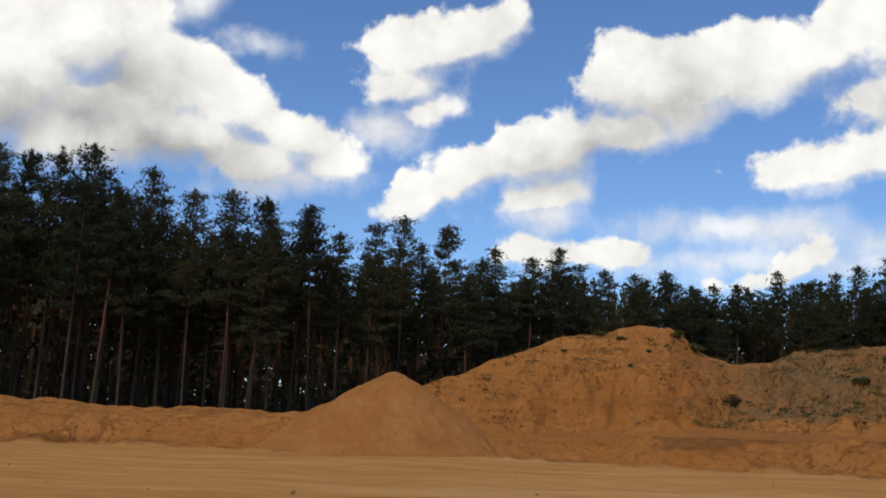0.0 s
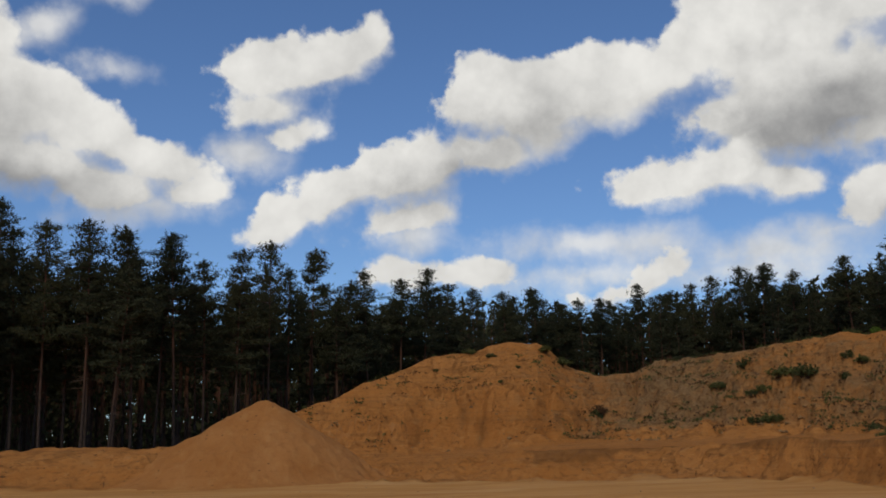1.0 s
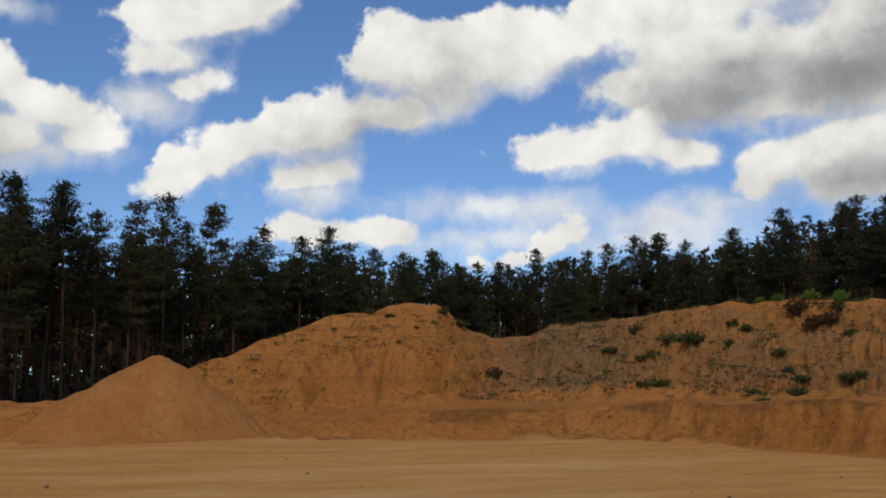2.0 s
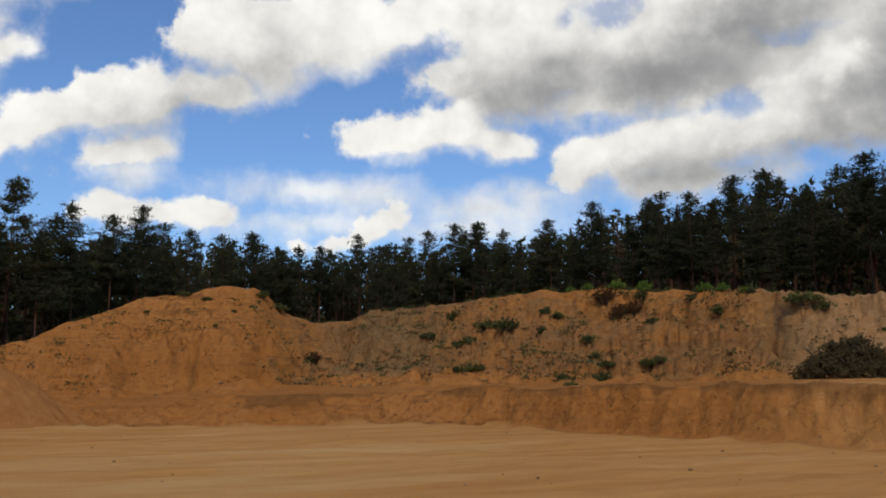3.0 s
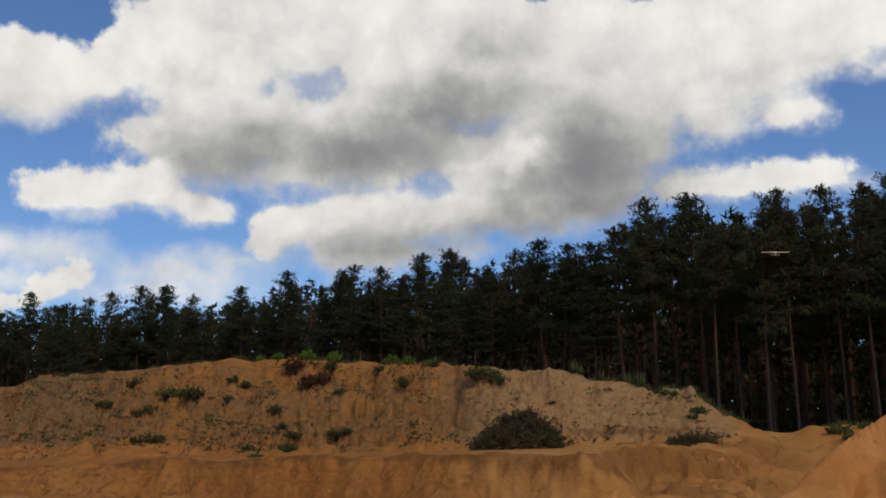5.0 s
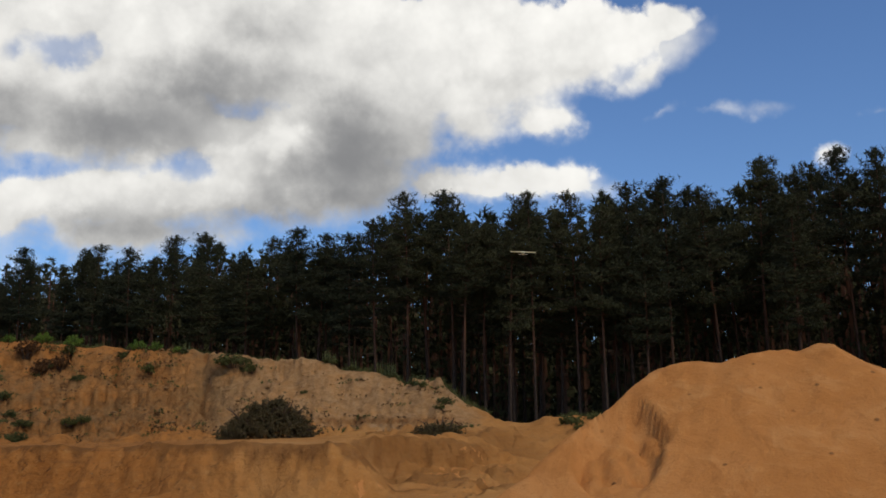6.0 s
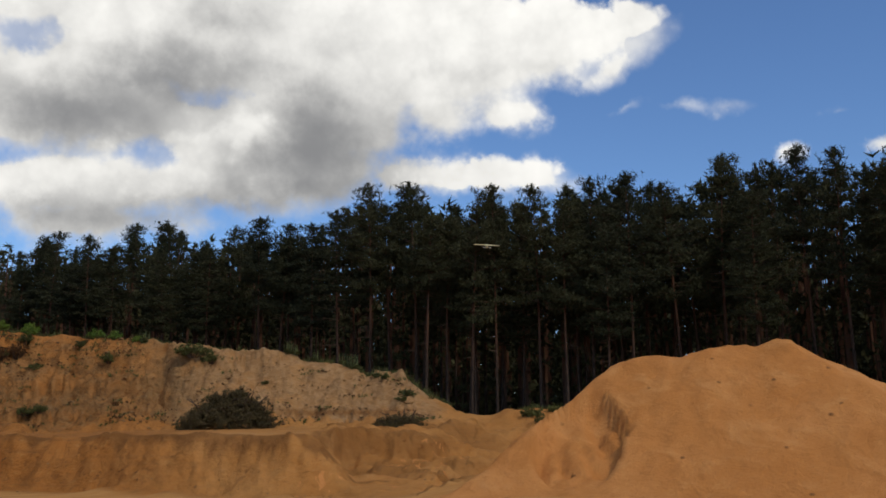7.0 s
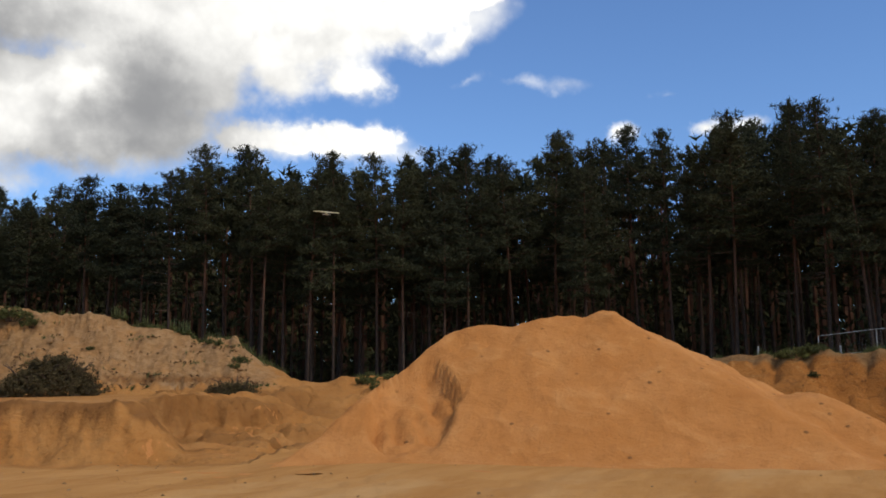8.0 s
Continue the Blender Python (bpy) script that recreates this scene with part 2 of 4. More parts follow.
def soil_material():
    """Quarry sand: orange cut faces, paler driven floor, grey-brown topsoil; 'soil' holds floor, grey and moss shares."""
    m, n = material("quarry_sand")
    pos = n.add("ShaderNodeTexCoord").outputs["Object"]
    share = n.add("ShaderNodeAttribute", attribute_name="soil")
    kind = n.add("ShaderNodeSeparateColor", {0: share.outputs["Color"]})
    large = n.noise(pos, 0.13, 4.0, 0.6)
    mid = n.noise(pos, 0.9, 6.0, 0.65)
    grain = n.noise(pos, 9.0, 5.0, 0.7)
    clod = n.noise(n.add("ShaderNodeMapping", {"Vector": pos, "Scale": (1.0, 1.0, 1.7)}).outputs[0], 2.6, 6.0, 0.72, 0.4)
    streak_pos = n.add("ShaderNodeMapping", {"Vector": pos, "Rotation": (0, 0, radians(38)), "Scale": (0.16, 1.1, 1.0)}).outputs[0]
    streak = n.noise(streak_pos, 0.8, 6.0, 0.65)
    layer_pos = n.add("ShaderNodeMapping", {"Vector": pos, "Scale": (0.05, 0.05, 2.2)}).outputs[0]
    layer = n.noise(layer_pos, 1.0, 4.0, 0.6)
    sand = n.mix(n.step(large.outputs[0], 0.35, 0.65), (0.44, 0.168, 0.039), (0.50, 0.202, 0.052))
    sand = n.mix(n.math("MULTIPLY", n.step(layer.outputs[0], 0.5, 0.68), 0.4), sand, (0.30, 0.125, 0.035))
    sand = n.mix(n.math("MULTIPLY", n.step(mid.outputs[0], 0.5, 0.75), 0.45), sand, (0.49, 0.235, 0.078))
    sand = n.mix(n.math("MULTIPLY", n.step(grain.outputs[0], 0.56, 0.75), 0.3), sand, (0.24, 0.11, 0.036))
    sand = n.mix(n.math("MULTIPLY", n.step(clod.outputs[0], 0.48, 0.38), 0.6), sand, (0.25, 0.105, 0.032))
    sand = n.mix(n.math("MULTIPLY", n.step(clod.outputs[0], 0.56, 0.68), 0.5), sand, (0.55, 0.285, 0.10))
    # thin strata, shrinkage cracks and crumbs on the cut faces
    thin = n.noise(n.add("ShaderNodeMapping", {"Vector": pos, "Scale": (0.12, 0.12, 6.0)}).outputs[0], 1.0, 3.0, 0.6)
    sand = n.mix(n.math("MULTIPLY", n.step(thin.outputs[0], 0.58, 0.68), 0.4), sand, (0.27, 0.12, 0.042))
    bent = n.add("ShaderNodeVectorMath", {0: pos, 1: n.add("ShaderNodeVectorMath", {0: mid.outputs["Color"], 1: (2.2, 2.2, 2.2)}, operation="MULTIPLY").outputs[0]}, operation="ADD").outputs[0]
    bent = n.add("ShaderNodeMapping", {"Vector": bent, "Scale": (1.0, 1.0, 0.45)}).outputs[0]
    edge = n.add("ShaderNodeTexVoronoi", {"Vector": bent, "Scale": 0.55}, feature="DISTANCE_TO_EDGE").outputs["Distance"]
    crack = n.math("MULTIPLY", n.step(edge, 0.05, 0.0), n.step(large.outputs[0], 0.46, 0.6))
    cell = n.add("ShaderNodeTexVoronoi", {"Vector": bent, "Scale": 3.2}, feature="F1")
    crumb = n.math("MULTIPLY", n.step(cell.outputs["Distance"], 0.30, 0.14), n.step(n.add("ShaderNodeSeparateColor", {0: cell.outputs["Color"]}).outputs[0], 0.62, 0.8))
    crumb = n.math("MULTIPLY", crumb, n.step(mid.outputs[0], 0.4, 0.55))
    sand = n.mix(n.math("MULTIPLY", crumb, 0.85), sand, (0.12, 0.062, 0.028))
    # crack lines tinted dark, shade added to the colour besides the bump
    sand = n.mix(n.math("MULTIPLY", crack, 0.25), sand, (0.15, 0.065, 0.024))
    track_pos = n.add("ShaderNodeMapping", {"Vector": pos, "Rotation": (0, 0, radians(14)), "Scale": (0.07, 1.0, 1.0)}).outputs[0]
    track = n.noise(track_pos, 1.6, 5.0, 0.62, 0.5)
    pool = n.noise(n.add("ShaderNodeMapping", {"Vector": pos, "Rotation": (0, 0, radians(30)), "Scale": (0.35, 1.0, 1.0)}).outputs[0], 0.16, 5.0, 0.6)
    floor = n.mix(n.step(streak.outputs[0], 0.3, 0.7), (0.41, 0.182, 0.049), (0.53, 0.265, 0.083))
    floor = n.mix(n.math("MULTIPLY", n.step(pool.outputs[0], 0.5, 0.66), 0.75), floor, (0.56, 0.325, 0.13))
    floor = n.mix(n.math("MULTIPLY", n.step(pool.outputs[0], 0.46, 0.34), 0.5), floor, (0.37, 0.175, 0.05))
    floor = n.mix(n.math("MULTIPLY", n.step(track.outputs[0], 0.56, 0.74), 0.28), floor, (0.30, 0.145, 0.048))
    floor = n.mix(n.math("MULTIPLY", n.step(track.outputs[0], 0.44, 0.28), 0.18), floor, (0.60, 0.335, 0.125))
    floor = n.mix(n.math("MULTIPLY", n.step(grain.outputs[0], 0.55, 0.75), 0.25), floor, (0.30, 0.17, 0.07))
    # dark colour for damp sand, seams, and shade painted at the lip and cracks
    damp_shade = n.mix(n.step(mid.outputs[0], 0.36, 0.64), (0.19, 0.078, 0.022), (0.27, 0.118, 0.036))
    earth = n.mix(n.step(clod.outputs[0], 0.4, 0.6), (0.22, 0.122, 0.051), (0.29, 0.168, 0.073))
    dusty = n.mix(n.step(clod.outputs[0], 0.4, 0.6), (0.31, 0.166, 0.069), (0.40, 0.23, 0.102))
    earth = n.mix(n.step(kind.outputs[0], 0.2, 0.6), earth, dusty)
    moss = n.mix(n.step(mid.outputs[0], 0.36, 0.64), (0.03, 0.021, 0.009), (0.075, 0.05, 0.02))
    col = n.mix(kind.outputs[0], sand, floor)
    rag = n.math("MULTIPLY", n.math("SUBTRACT", mid.outputs[0], 0.5), 1.1)
    col = n.mix(n.step(n.math("ADD", kind.outputs[1], rag), 0.1, 0.85), col, earth)
    col = n.mix(n.math("MULTIPLY", share.outputs["Alpha"], 0.8), col, damp_shade)
    col = n.mix(n.step(n.math("ADD", kind.outputs[2], rag), 0.35, 0.7), col, moss)
    col = n.mix(1.0, col, (0.88, 0.9, 0.93), "MULTIPLY")
    bump = n.math("ADD", n.math("MULTIPLY", mid.outputs[0], 1.3), n.math("MULTIPLY", grain.outputs[0], 0.35))
    bump = n.math("ADD", bump, n.math("MULTIPLY", clod.outputs[0], 1.0))
    bump = n.math("SUBTRACT", bump, n.math("MULTIPLY", crack, 0.5))
    bump = n.math("ADD", bump, n.math("MULTIPLY", crumb, 0.5))
    bump = n.math("ADD", bump, n.math("MULTIPLY", n.math("ADD", streak.outputs[0], n.math("MULTIPLY", track.outputs[0], 0.7)), n.math("MULTIPLY", kind.outputs[0], 0.6)))
    bump = n.math("MULTIPLY", bump, n.math("SUBTRACT", 1.0, n.math("MULTIPLY", kind.outputs[0], 0.85)))
    finish(n, col, 0.95, bump, 0.85, 0.26, 0.05)
    return m


def simple_material(name, dark, light, scale, rough=0.85, stretch=(1, 1, 1), strength=0.4, distance=0.02, third=None):
    m, n = material(name)
    pos = n.add("ShaderNodeMapping", {"Vector": n.add("ShaderNodeTexCoord").outputs["Object"], "Scale": stretch}).outputs[0]
    a, b = n.noise(pos, scale, 5.0, 0.65), n.noise(pos, scale * 6, 4.0, 0.6)
    col = n.mix(n.step(a.outputs[0], 0.35, 0.65), dark, light)
    if third:
        z = n.add("ShaderNodeSeparateXYZ", {0: n.add("ShaderNodeTexCoord").outputs["Object"]}).outputs[2]
        col = n.mix(n.step(n.math("ADD", z, n.math("MULTIPLY", a.outputs[0], 3.0)), 4.0, 9.0), col, third)
    rnd = n.add("ShaderNodeObjectInfo").outputs["Random"]
    col = n.mix(1.0, col, n.mix(rnd, (0.78, 0.8, 0.78), (1.15, 1.12, 1.1)), "MULTIPLY")
    finish(n, col, rough, n.math("ADD", a.outputs[0], n.math("MULTIPLY", b.outputs[0], 0.4)), strength, distance)
    return m


def leaf_material(name, dark, light):
    m, n = material(name)
    island = n.add("ShaderNodeNewGeometry").outputs["Random Per Island"]
    rnd = n.add("ShaderNodeObjectInfo").outputs["Random"]
    col = n.mix(island, dark, light)
    col = n.mix(1.0, col, n.mix(rnd, (0.75, 0.8, 0.85), (1.2, 1.15, 1.0)), "MULTIPLY")
    finish(n, col, 0.85, None, spec=0.06)
    return m


SAND = soil_material()
HEAP = heap_material()
MOIST_HEAP = heap_material("moist_heap_sand", 0.7)
BARK = simple_material("pine_bark", (0.03, 0.021, 0.017), (0.07, 0.046, 0.034), 3.0, stretch=(4, 4, 1), third=(0.105, 0.05, 0.03))
TWIG = simple_material("twig_bark", (0.05, 0.035, 0.025), (0.12, 0.075, 0.05), 6.0)
NEEDLE = leaf_material("pine_needles", (0.036, 0.038, 0.022), (0.064, 0.065, 0.034))
BUSH_LEAF = leaf_material("bush_leaves", (0.05, 0.056, 0.02), (0.13, 0.132, 0.048))
BROOM_LEAF = leaf_material("broom_leaves", (0.07, 0.12, 0.02), (0.17, 0.24, 0.05))
RUST_LEAF = leaf_material("withered_leaves", (0.06, 0.03, 0.015), (0.15, 0.075, 0.035))
BRUSH_LEAF = leaf_material("brushwood_leaves", (0.06, 0.047, 0.022), (0.145, 0.108, 0.052))
SPIKE = leaf_material("flower_spikes", (0.09, 0.11, 0.045), (0.20, 0.21, 0.10))
STEEL = simple_material("galvanised_steel", (0.22, 0.22, 0.22), (0.36, 0.36, 0.35), 4.0, 0.5)
CLOD = simple_material("topsoil_clod", (0.17, 0.088, 0.036), (0.34, 0.185, 0.076), 2.0)
STONE = simple_material("stone", (0.20, 0.11, 0.05), (0.36, 0.22, 0.11), 3.0)
YELLOW = simple_material("yellow_plastic", (0.74, 0.70, 0.42), (0.8, 0.77, 0.5), 3.0, 0.4)
PALE = simple_material("pale_plastic", (0.72, 0.70, 0.62), (0.8, 0.78, 0.72), 3.0, 0.4)
DARK = simple_material("dark_plastic", (0.03, 0.03, 0.03), (0.06, 0.06, 0.06), 3.0, 0.4)


# ---- terrain ----
def lattice(ix, iy, seed):
    h = (ix.astype(np.int64) * 374761393 + iy.astype(np.int64) * 668265263 + seed * 1442695041) & 0xFFFFFFFF
    h = ((h ^ (h >> 13)) * 1274126177) & 0xFFFFFFFF
    return ((h ^ (h >> 16)) & 0xFFFF) / 65535.0


def value_noise(x, y, seed=0):
    ix, iy = np.floor(x), np.floor(y)
    fx, fy = x - ix, y - iy
    fx, fy = fx * fx * (3 - 2 * fx), fy * fy * (3 - 2 * fy)
    a, b = lattice(ix, iy, seed), lattice(ix + 1, iy, seed)
    c, d = lattice(ix, iy + 1, seed), lattice(ix + 1, iy + 1, seed)
    return (a + (b - a) * fx) * (1 - fy) + (c + (d - c) * fx) * fy - 0.5


def fbm(x, y, seed=0, octaves=4, gain=0.5):
    total, amp = 0, 1.0
    for k in range(octaves):
        total = total + amp * value_noise(x * 2 ** k + 17.3 * k, y * 2 ** k - 9.1 * k, seed + k)
        amp *= gain
    return total


def smooth(v, lo, hi):
    t = np.clip((v - lo) / (hi - lo), 0, 1)
    return t * t * (3 - 2 * t)


# Lines of the pit as azimuth, distance, height: foot of the slope, lip of the terrace, foot of the bank, its rim, forest edge
FOOT = [(-40, 52, 0), (-16, 48, 0), (-8, 47, 0), (0, 47, 0), (6, 46, 0), (12, 43.5, 0), (20, 44, 0), (25, 42.5, 0), (28, 40, 0), (32, 35.5, 0), (36, 33, 0),
        (43.5, 28.6, 0), (52, 26.6, 0), (58, 27.5, 0), (60.5, 33.5, .1), (67, 34, .2), (80, 36, .1), (95, 38.5, 0), (115, 40, 0)]
LIP = [(-40, 53.5, .9), (-16, 49.5, .8), (-8, 48.5, .8), (0, 54, .6), (6, 54, .8), (12, 50, 1.2), (16, 49, 1.4), (20, 48.6, 1.4), (26, 44.5, 1.52), (32, 38, 1.6), (38.5, 34, 1.6),
       (43.5, 30.8, 1.58), (49, 29, 1.62), (51.7, 29.1, 1.5), (58, 30.2, 1.5), (60.5, 36, .6), (64, 40, .9), (80, 38, .9), (95, 39.3, .9), (115, 41, .9)]
BFOOT = [(-40, 54.3, 1.5), (-16, 50.3, 1.3), (-8, 49.4, 1.3), (-1, 57, 1.3), (3, 58, 1.3), (8, 58, 1.3), (12, 57, 1.6), (16, 58, 1.7), (20, 57, 1.7), (26, 54, 1.75), (32, 50, 1.75), (38.5, 47, 1.75),
         (44, 44, 1.85), (50, 42.5, 1.9), (57, 42, 1.85), (59, 42, 1.9), (64, 43, 1.7), (80, 39.5, 1.5), (95, 40, 1.7), (115, 42, 1.7)]
RIM_A = [(-40, 55.5, 2.2), (-24, 55.5, 2.14), (-21, 54.5, 2.05), (-16.8, 53, 1.9), (-13.8, 52.5, 1.94), (-10.6, 51.5, 1.81), (-7, 51, 1.87), (-0.7, 61, 3.95), (0.8, 62, 4.5), (2.5, 63, 5.2),
         (3.1, 64, 5.65), (6.1, 66, 6.9), (7.4, 67, 7.9), (9.4, 67, 8.0), (11, 67, 8.35), (12.5, 67, 8.6), (13.4, 67, 8.45), (15.2, 68, 6.85), (16.7, 69, 6.2), (18.2, 69, 6.3), (20, 67, 6.7), (22.4, 65.5, 6.85)]
RIM_B = [(24.9, 63.5, 7.05), (26.2, 62.5, 7.2), (28.5, 61.5, 7.45), (30.2, 60.5, 7.5), (32.8, 59, 7.45), (35.9, 57.5, 7.3), (37.9, 56.5, 7.0), (41.8, 54, 6.55), (44.5, 52.5, 6.2), (48.2, 50.5, 5.75), (50, 50, 5.65),
         (52.7, 49, 5.3), (55.1, 48.2, 4.55), (57.2, 47.5, 4.4), (58.6, 47, 3.45), (60.4, 47, 2.62), (63, 47, 2.62), (66.4, 47, 2.67), (75, 45, 2.9), (84.6, 43.5, 3.17), (91, 42, 3.28), (95, 41.5, 3.3), (115, 44, 3.4)]
EDGE = [(-40, 62, 1.6), (-7, 61, 1.4), (0, 74, 2.6), (8, 92, 3.8), (16, 112, 5.0), (24, 114, 6.2), (32, 98, 6.6), (40, 82, 6.0), (48, 70, 5.4), (56, 62, 4.0), (62, 58, 2.1), (75, 57, 2.6), (95, 51, 3.5), (115, 52, 3.5)]


# Cracks in the faces: azimuth, upper share of the face, depth, width
CRACKS = [(4.2, 0.5, .5, .3), (6.0, 0.5, .6, .3), (8.9, 0.6, .7, .35), (9.9, 0.45, .6, .4), (13.7, 0.7, .55, .2), (13.2, 0.4, .6, .4), (15.8, 0.45, 1.1, .6), (16.8, 0.6, .7, .4), (19.0, 0.5, .4, .3),
          (38.7, 0.8, .8, .25), (43.6, 0.75, .9, .28), (88, 0.6, .4, .25), (90, 0.7, .4, .2), (93, 0.7, .5, .2)]


# Wheel ruts on the floor: distance and drift with azimuth
RUTS = [(16.5, 0.05), (19.5, -0.07), (23.0, -0.12), (27.0, -0.20)]


def line(rows):
    a = np.array(rows, float)
    return lambda az: (np.interp(az, a[:, 0], a[:, 1]), np.interp(az, a[:, 0], a[:, 2]))


LINES = [line(r) for r in (FOOT, LIP, BFOOT, RIM_A + RIM_B, EDGE)]


def span(t3, ca, top):
    """The stretch of the face that a crack runs over: below the bench on the hill, from the middle up elsewhere."""
    if ca < 17:
        return smooth(t3, 0.02, 0.08) * (1 - smooth(t3, top * 0.6, top * 0.6 + 0.12))
    return smooth(t3, top - 0.45, top - 0.15) * smooth(t3, 0.0, 0.06)


def terrain(az, r):
    """Height of the ground, and its shares of driven floor, grey earth and moss, at azimuth (degrees) and distance."""
    az, r = np.broadcast_arrays(np.asarray(az, float), np.asarray(r, float))
    az = (az + 145.0) % 360.0 - 145.0
    az = np.where((az < -40) | (az > 115), np.where(az < -40, -40, 115), az)
    arc = np.radians(az) * 50.0
    wob = fbm(arc * 0.35, r * 0.12, 3, 3)
    fr, fh = LINES[0](az)
    lr, lh = LINES[1](az)
    br, bh = LINES[2](az)
    tr, th = LINES[3](az)
    er, eh = LINES[4](az)
    rough = 0.25 + 0.75 * smooth(az, -12, 0)
    fr = fr + wob * 1.3
    lr = np.maximum(lr + (fbm(arc * 0.22, arc * 0, 11, 2) * 1.2 + fbm(arc * 1.5, r * 0.8, 16, 3) * 0.5) * rough, fr + 0.8)
    lh = lh + fbm(arc * 0.3, arc * 0, 12, 3) * 0.2
    br = np.maximum(br + fbm(arc * 0.3, arc * 0, 13, 3) * 1.5 * rough, lr + 0.4)
    gully = fbm(arc * 0.55, r * 0.05, 21, 4)
    tr = np.maximum(tr + fbm(arc * 0.25, arc * 0, 14, 3) * 1.2 * rough, br + 1.0)
    th = th + fbm(arc * 0.9, arc * 0, 15, 4) * 0.28
    # straight pieces between the lines, with rounded feet and steeper tops
    t1 = np.clip((r - fr) / (lr - fr), 0, 1)
    t2 = np.clip((r - lr) / (br - lr), 0, 1)
    t3 = np.clip((r - br) / (tr - br), 0, 1)
    t4 = smooth(r, tr, np.maximum(er, tr + 4))
    cliff = smooth(az, 24, 36) * (1 - smooth(az, 56, 60))
    prof = t3 * (1 - cliff) + cliff * (0.5 * t3 ** 1.4 + 0.5 * smooth(t3, 0.5, 0.98))
    hill = smooth(az, -3, 4) * (1 - smooth(az, 15, 18))
    bench = 0.52 * smooth(t3, 0.02, 0.30) + 0.06 * np.clip((t3 - 0.34) / 0.2, 0, 1) + 0.42 * np.clip((t3 - 0.5) / 0.5, 0, 1)
    prof = prof + (bench - prof) * hill * 0.85
    z = fh * np.minimum(r / fr, 1) + (lh - fh) * (0.35 * t1 + 0.65 * t1 * t1 * (3 - 2 * t1)) + (bh - lh) * t2 + (th - bh) * prof + (eh - th) * t4
    face = t3 * (1 - t3) * 4
    x, y = r * np.sin(np.radians(az)), r * np.cos(np.radians(az))
    wx, wy = x + 1.6 * fbm(x * 0.4, y * 0.4, 33, 3), y + 1.6 * fbm(x * 0.4, y * 0.4, 36, 3)
    ridge = np.abs(fbm(wx * 0.42, wy * 0.42, 31, 3))
    clod = np.abs(fbm(wx * 1.1, wy * 1.1, 44, 3))
    near_face = np.sqrt(face) * np.clip((th - bh) / 4.0, 0.12, 1.0) * (1 - 0.5 * hill * smooth(t3, 0.45, 0.65))
    z = z + near_face * rough * (0.15 * gully * face * (1 - 0.8 * hill) * (1 - 0.7 * smooth(az, 42, 48)) + (0.2 - ridge) * (0.4 - 0.22 * hill) + 0.5 * (0.18 - clod) + 0.55 * fbm(x * 2.8, y * 2.8, 41, 4))
    crevice = 1 - smooth(np.abs(fbm(wx * 0.33 + 40, wy * 0.33, 47, 4)), 0.0, 0.055)
    z = z - near_face * rough * 0.42 * crevice * smooth(fbm(x * 0.25, y * 0.25, 48, 2), -0.1, 0.15)
    # flutes washed out under the dark seam
    flute = np.abs(fbm(arc * 2.2, r * 0.2, 49, 2)) * smooth(az, 42, 46) * (1 - smooth(az, 57, 59)) * smooth(t3, 0.02, 0.1) * (1 - smooth(t3, 0.3, 0.45))
    z = z - 0.9 * flute
    # ledges of firmer layers
    ledge = fbm(arc * 0.10, z * 1.1, 46, 3)
    z = z + near_face * rough * (0.45 - 0.2 * hill + 0.25 * smooth(az, 42, 48)) * smooth(ledge, 0.0, 0.07)
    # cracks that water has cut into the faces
    crack_shade = np.zeros_like(z)
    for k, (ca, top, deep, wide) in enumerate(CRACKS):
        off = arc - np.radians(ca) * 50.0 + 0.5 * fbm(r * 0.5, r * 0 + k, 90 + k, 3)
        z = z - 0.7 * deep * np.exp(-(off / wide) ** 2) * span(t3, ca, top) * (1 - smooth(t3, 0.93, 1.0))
        # the shade deep in these cracks is painted in as dark colour
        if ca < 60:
            crack_shade = np.maximum(crack_shade, np.exp(-(off / (wide * 0.55)) ** 2) * span(t3, ca, top) * min(1.0, deep * 1.3) * smooth(fbm(r * 0.9, arc * 0.5, 120 + k, 2), -0.3, 0.0))
    f1 = t1 * (1 - t1) * 4
    slump = np.abs(fbm(wx * 0.35, wy * 0.35, 53, 3))
    z = z + np.sqrt(f1) * ((0.16 - slump) * 1.3 + 0.35 * fbm(wx * 0.9, wy * 0.9, 51, 4) + 0.22 * fbm(x * 2.4, y * 2.4, 52, 3)) * (0.35 + 0.65 * rough)
    spill = np.exp(-((r - fr) / 1.1) ** 2) * np.maximum(fbm(x * 0.7, y * 0.7, 55, 3) + 0.05, 0)
    z = z + spill * 0.4
    rim_wear = np.exp(-((r - lr) / 0.5) ** 2)
    z = z + rim_wear * 0.14 * fbm(x * 1.5, y * 1.5, 54, 3)
    # the end of the terrace has been dug away
    side = (az - 51.6) * 0.51 + 0.35 * fbm(r * 0.6, z * 0.8, 57, 3)
    back = r - np.interp(az, [51.6, 53, 55, 58, 61], [31.5, 34.0, 35.5, 36.5, 38.0]) + 0.9 * fbm(arc * 0.6, r * 0.3, 58, 3)
    dug = np.maximum(1.55 - 0.95 * side, 0.12 + 0.16 * fbm(x * 1.2, y * 1.2, 59, 4) + 0.06 * np.maximum(r - 28, 0))
    dug = dug + smooth(dug, 0.2, 0.6) * (0.5 * (0.16 - np.abs(fbm(x * 0.8 + y * 0.5, y * 0.8 - x * 0.5, 60, 4))) + 0.3 * fbm(x * 2.2, y * 2.2, 62, 3))
    dug = dug + smooth(back + 0.5 * fbm(x * 1.6, y * 1.6, 66, 3), -0.6, 1.6) * 3.0
    z = np.where((az > 51.0) & (az < 66) & (r < 42), np.minimum(z, dug), z)
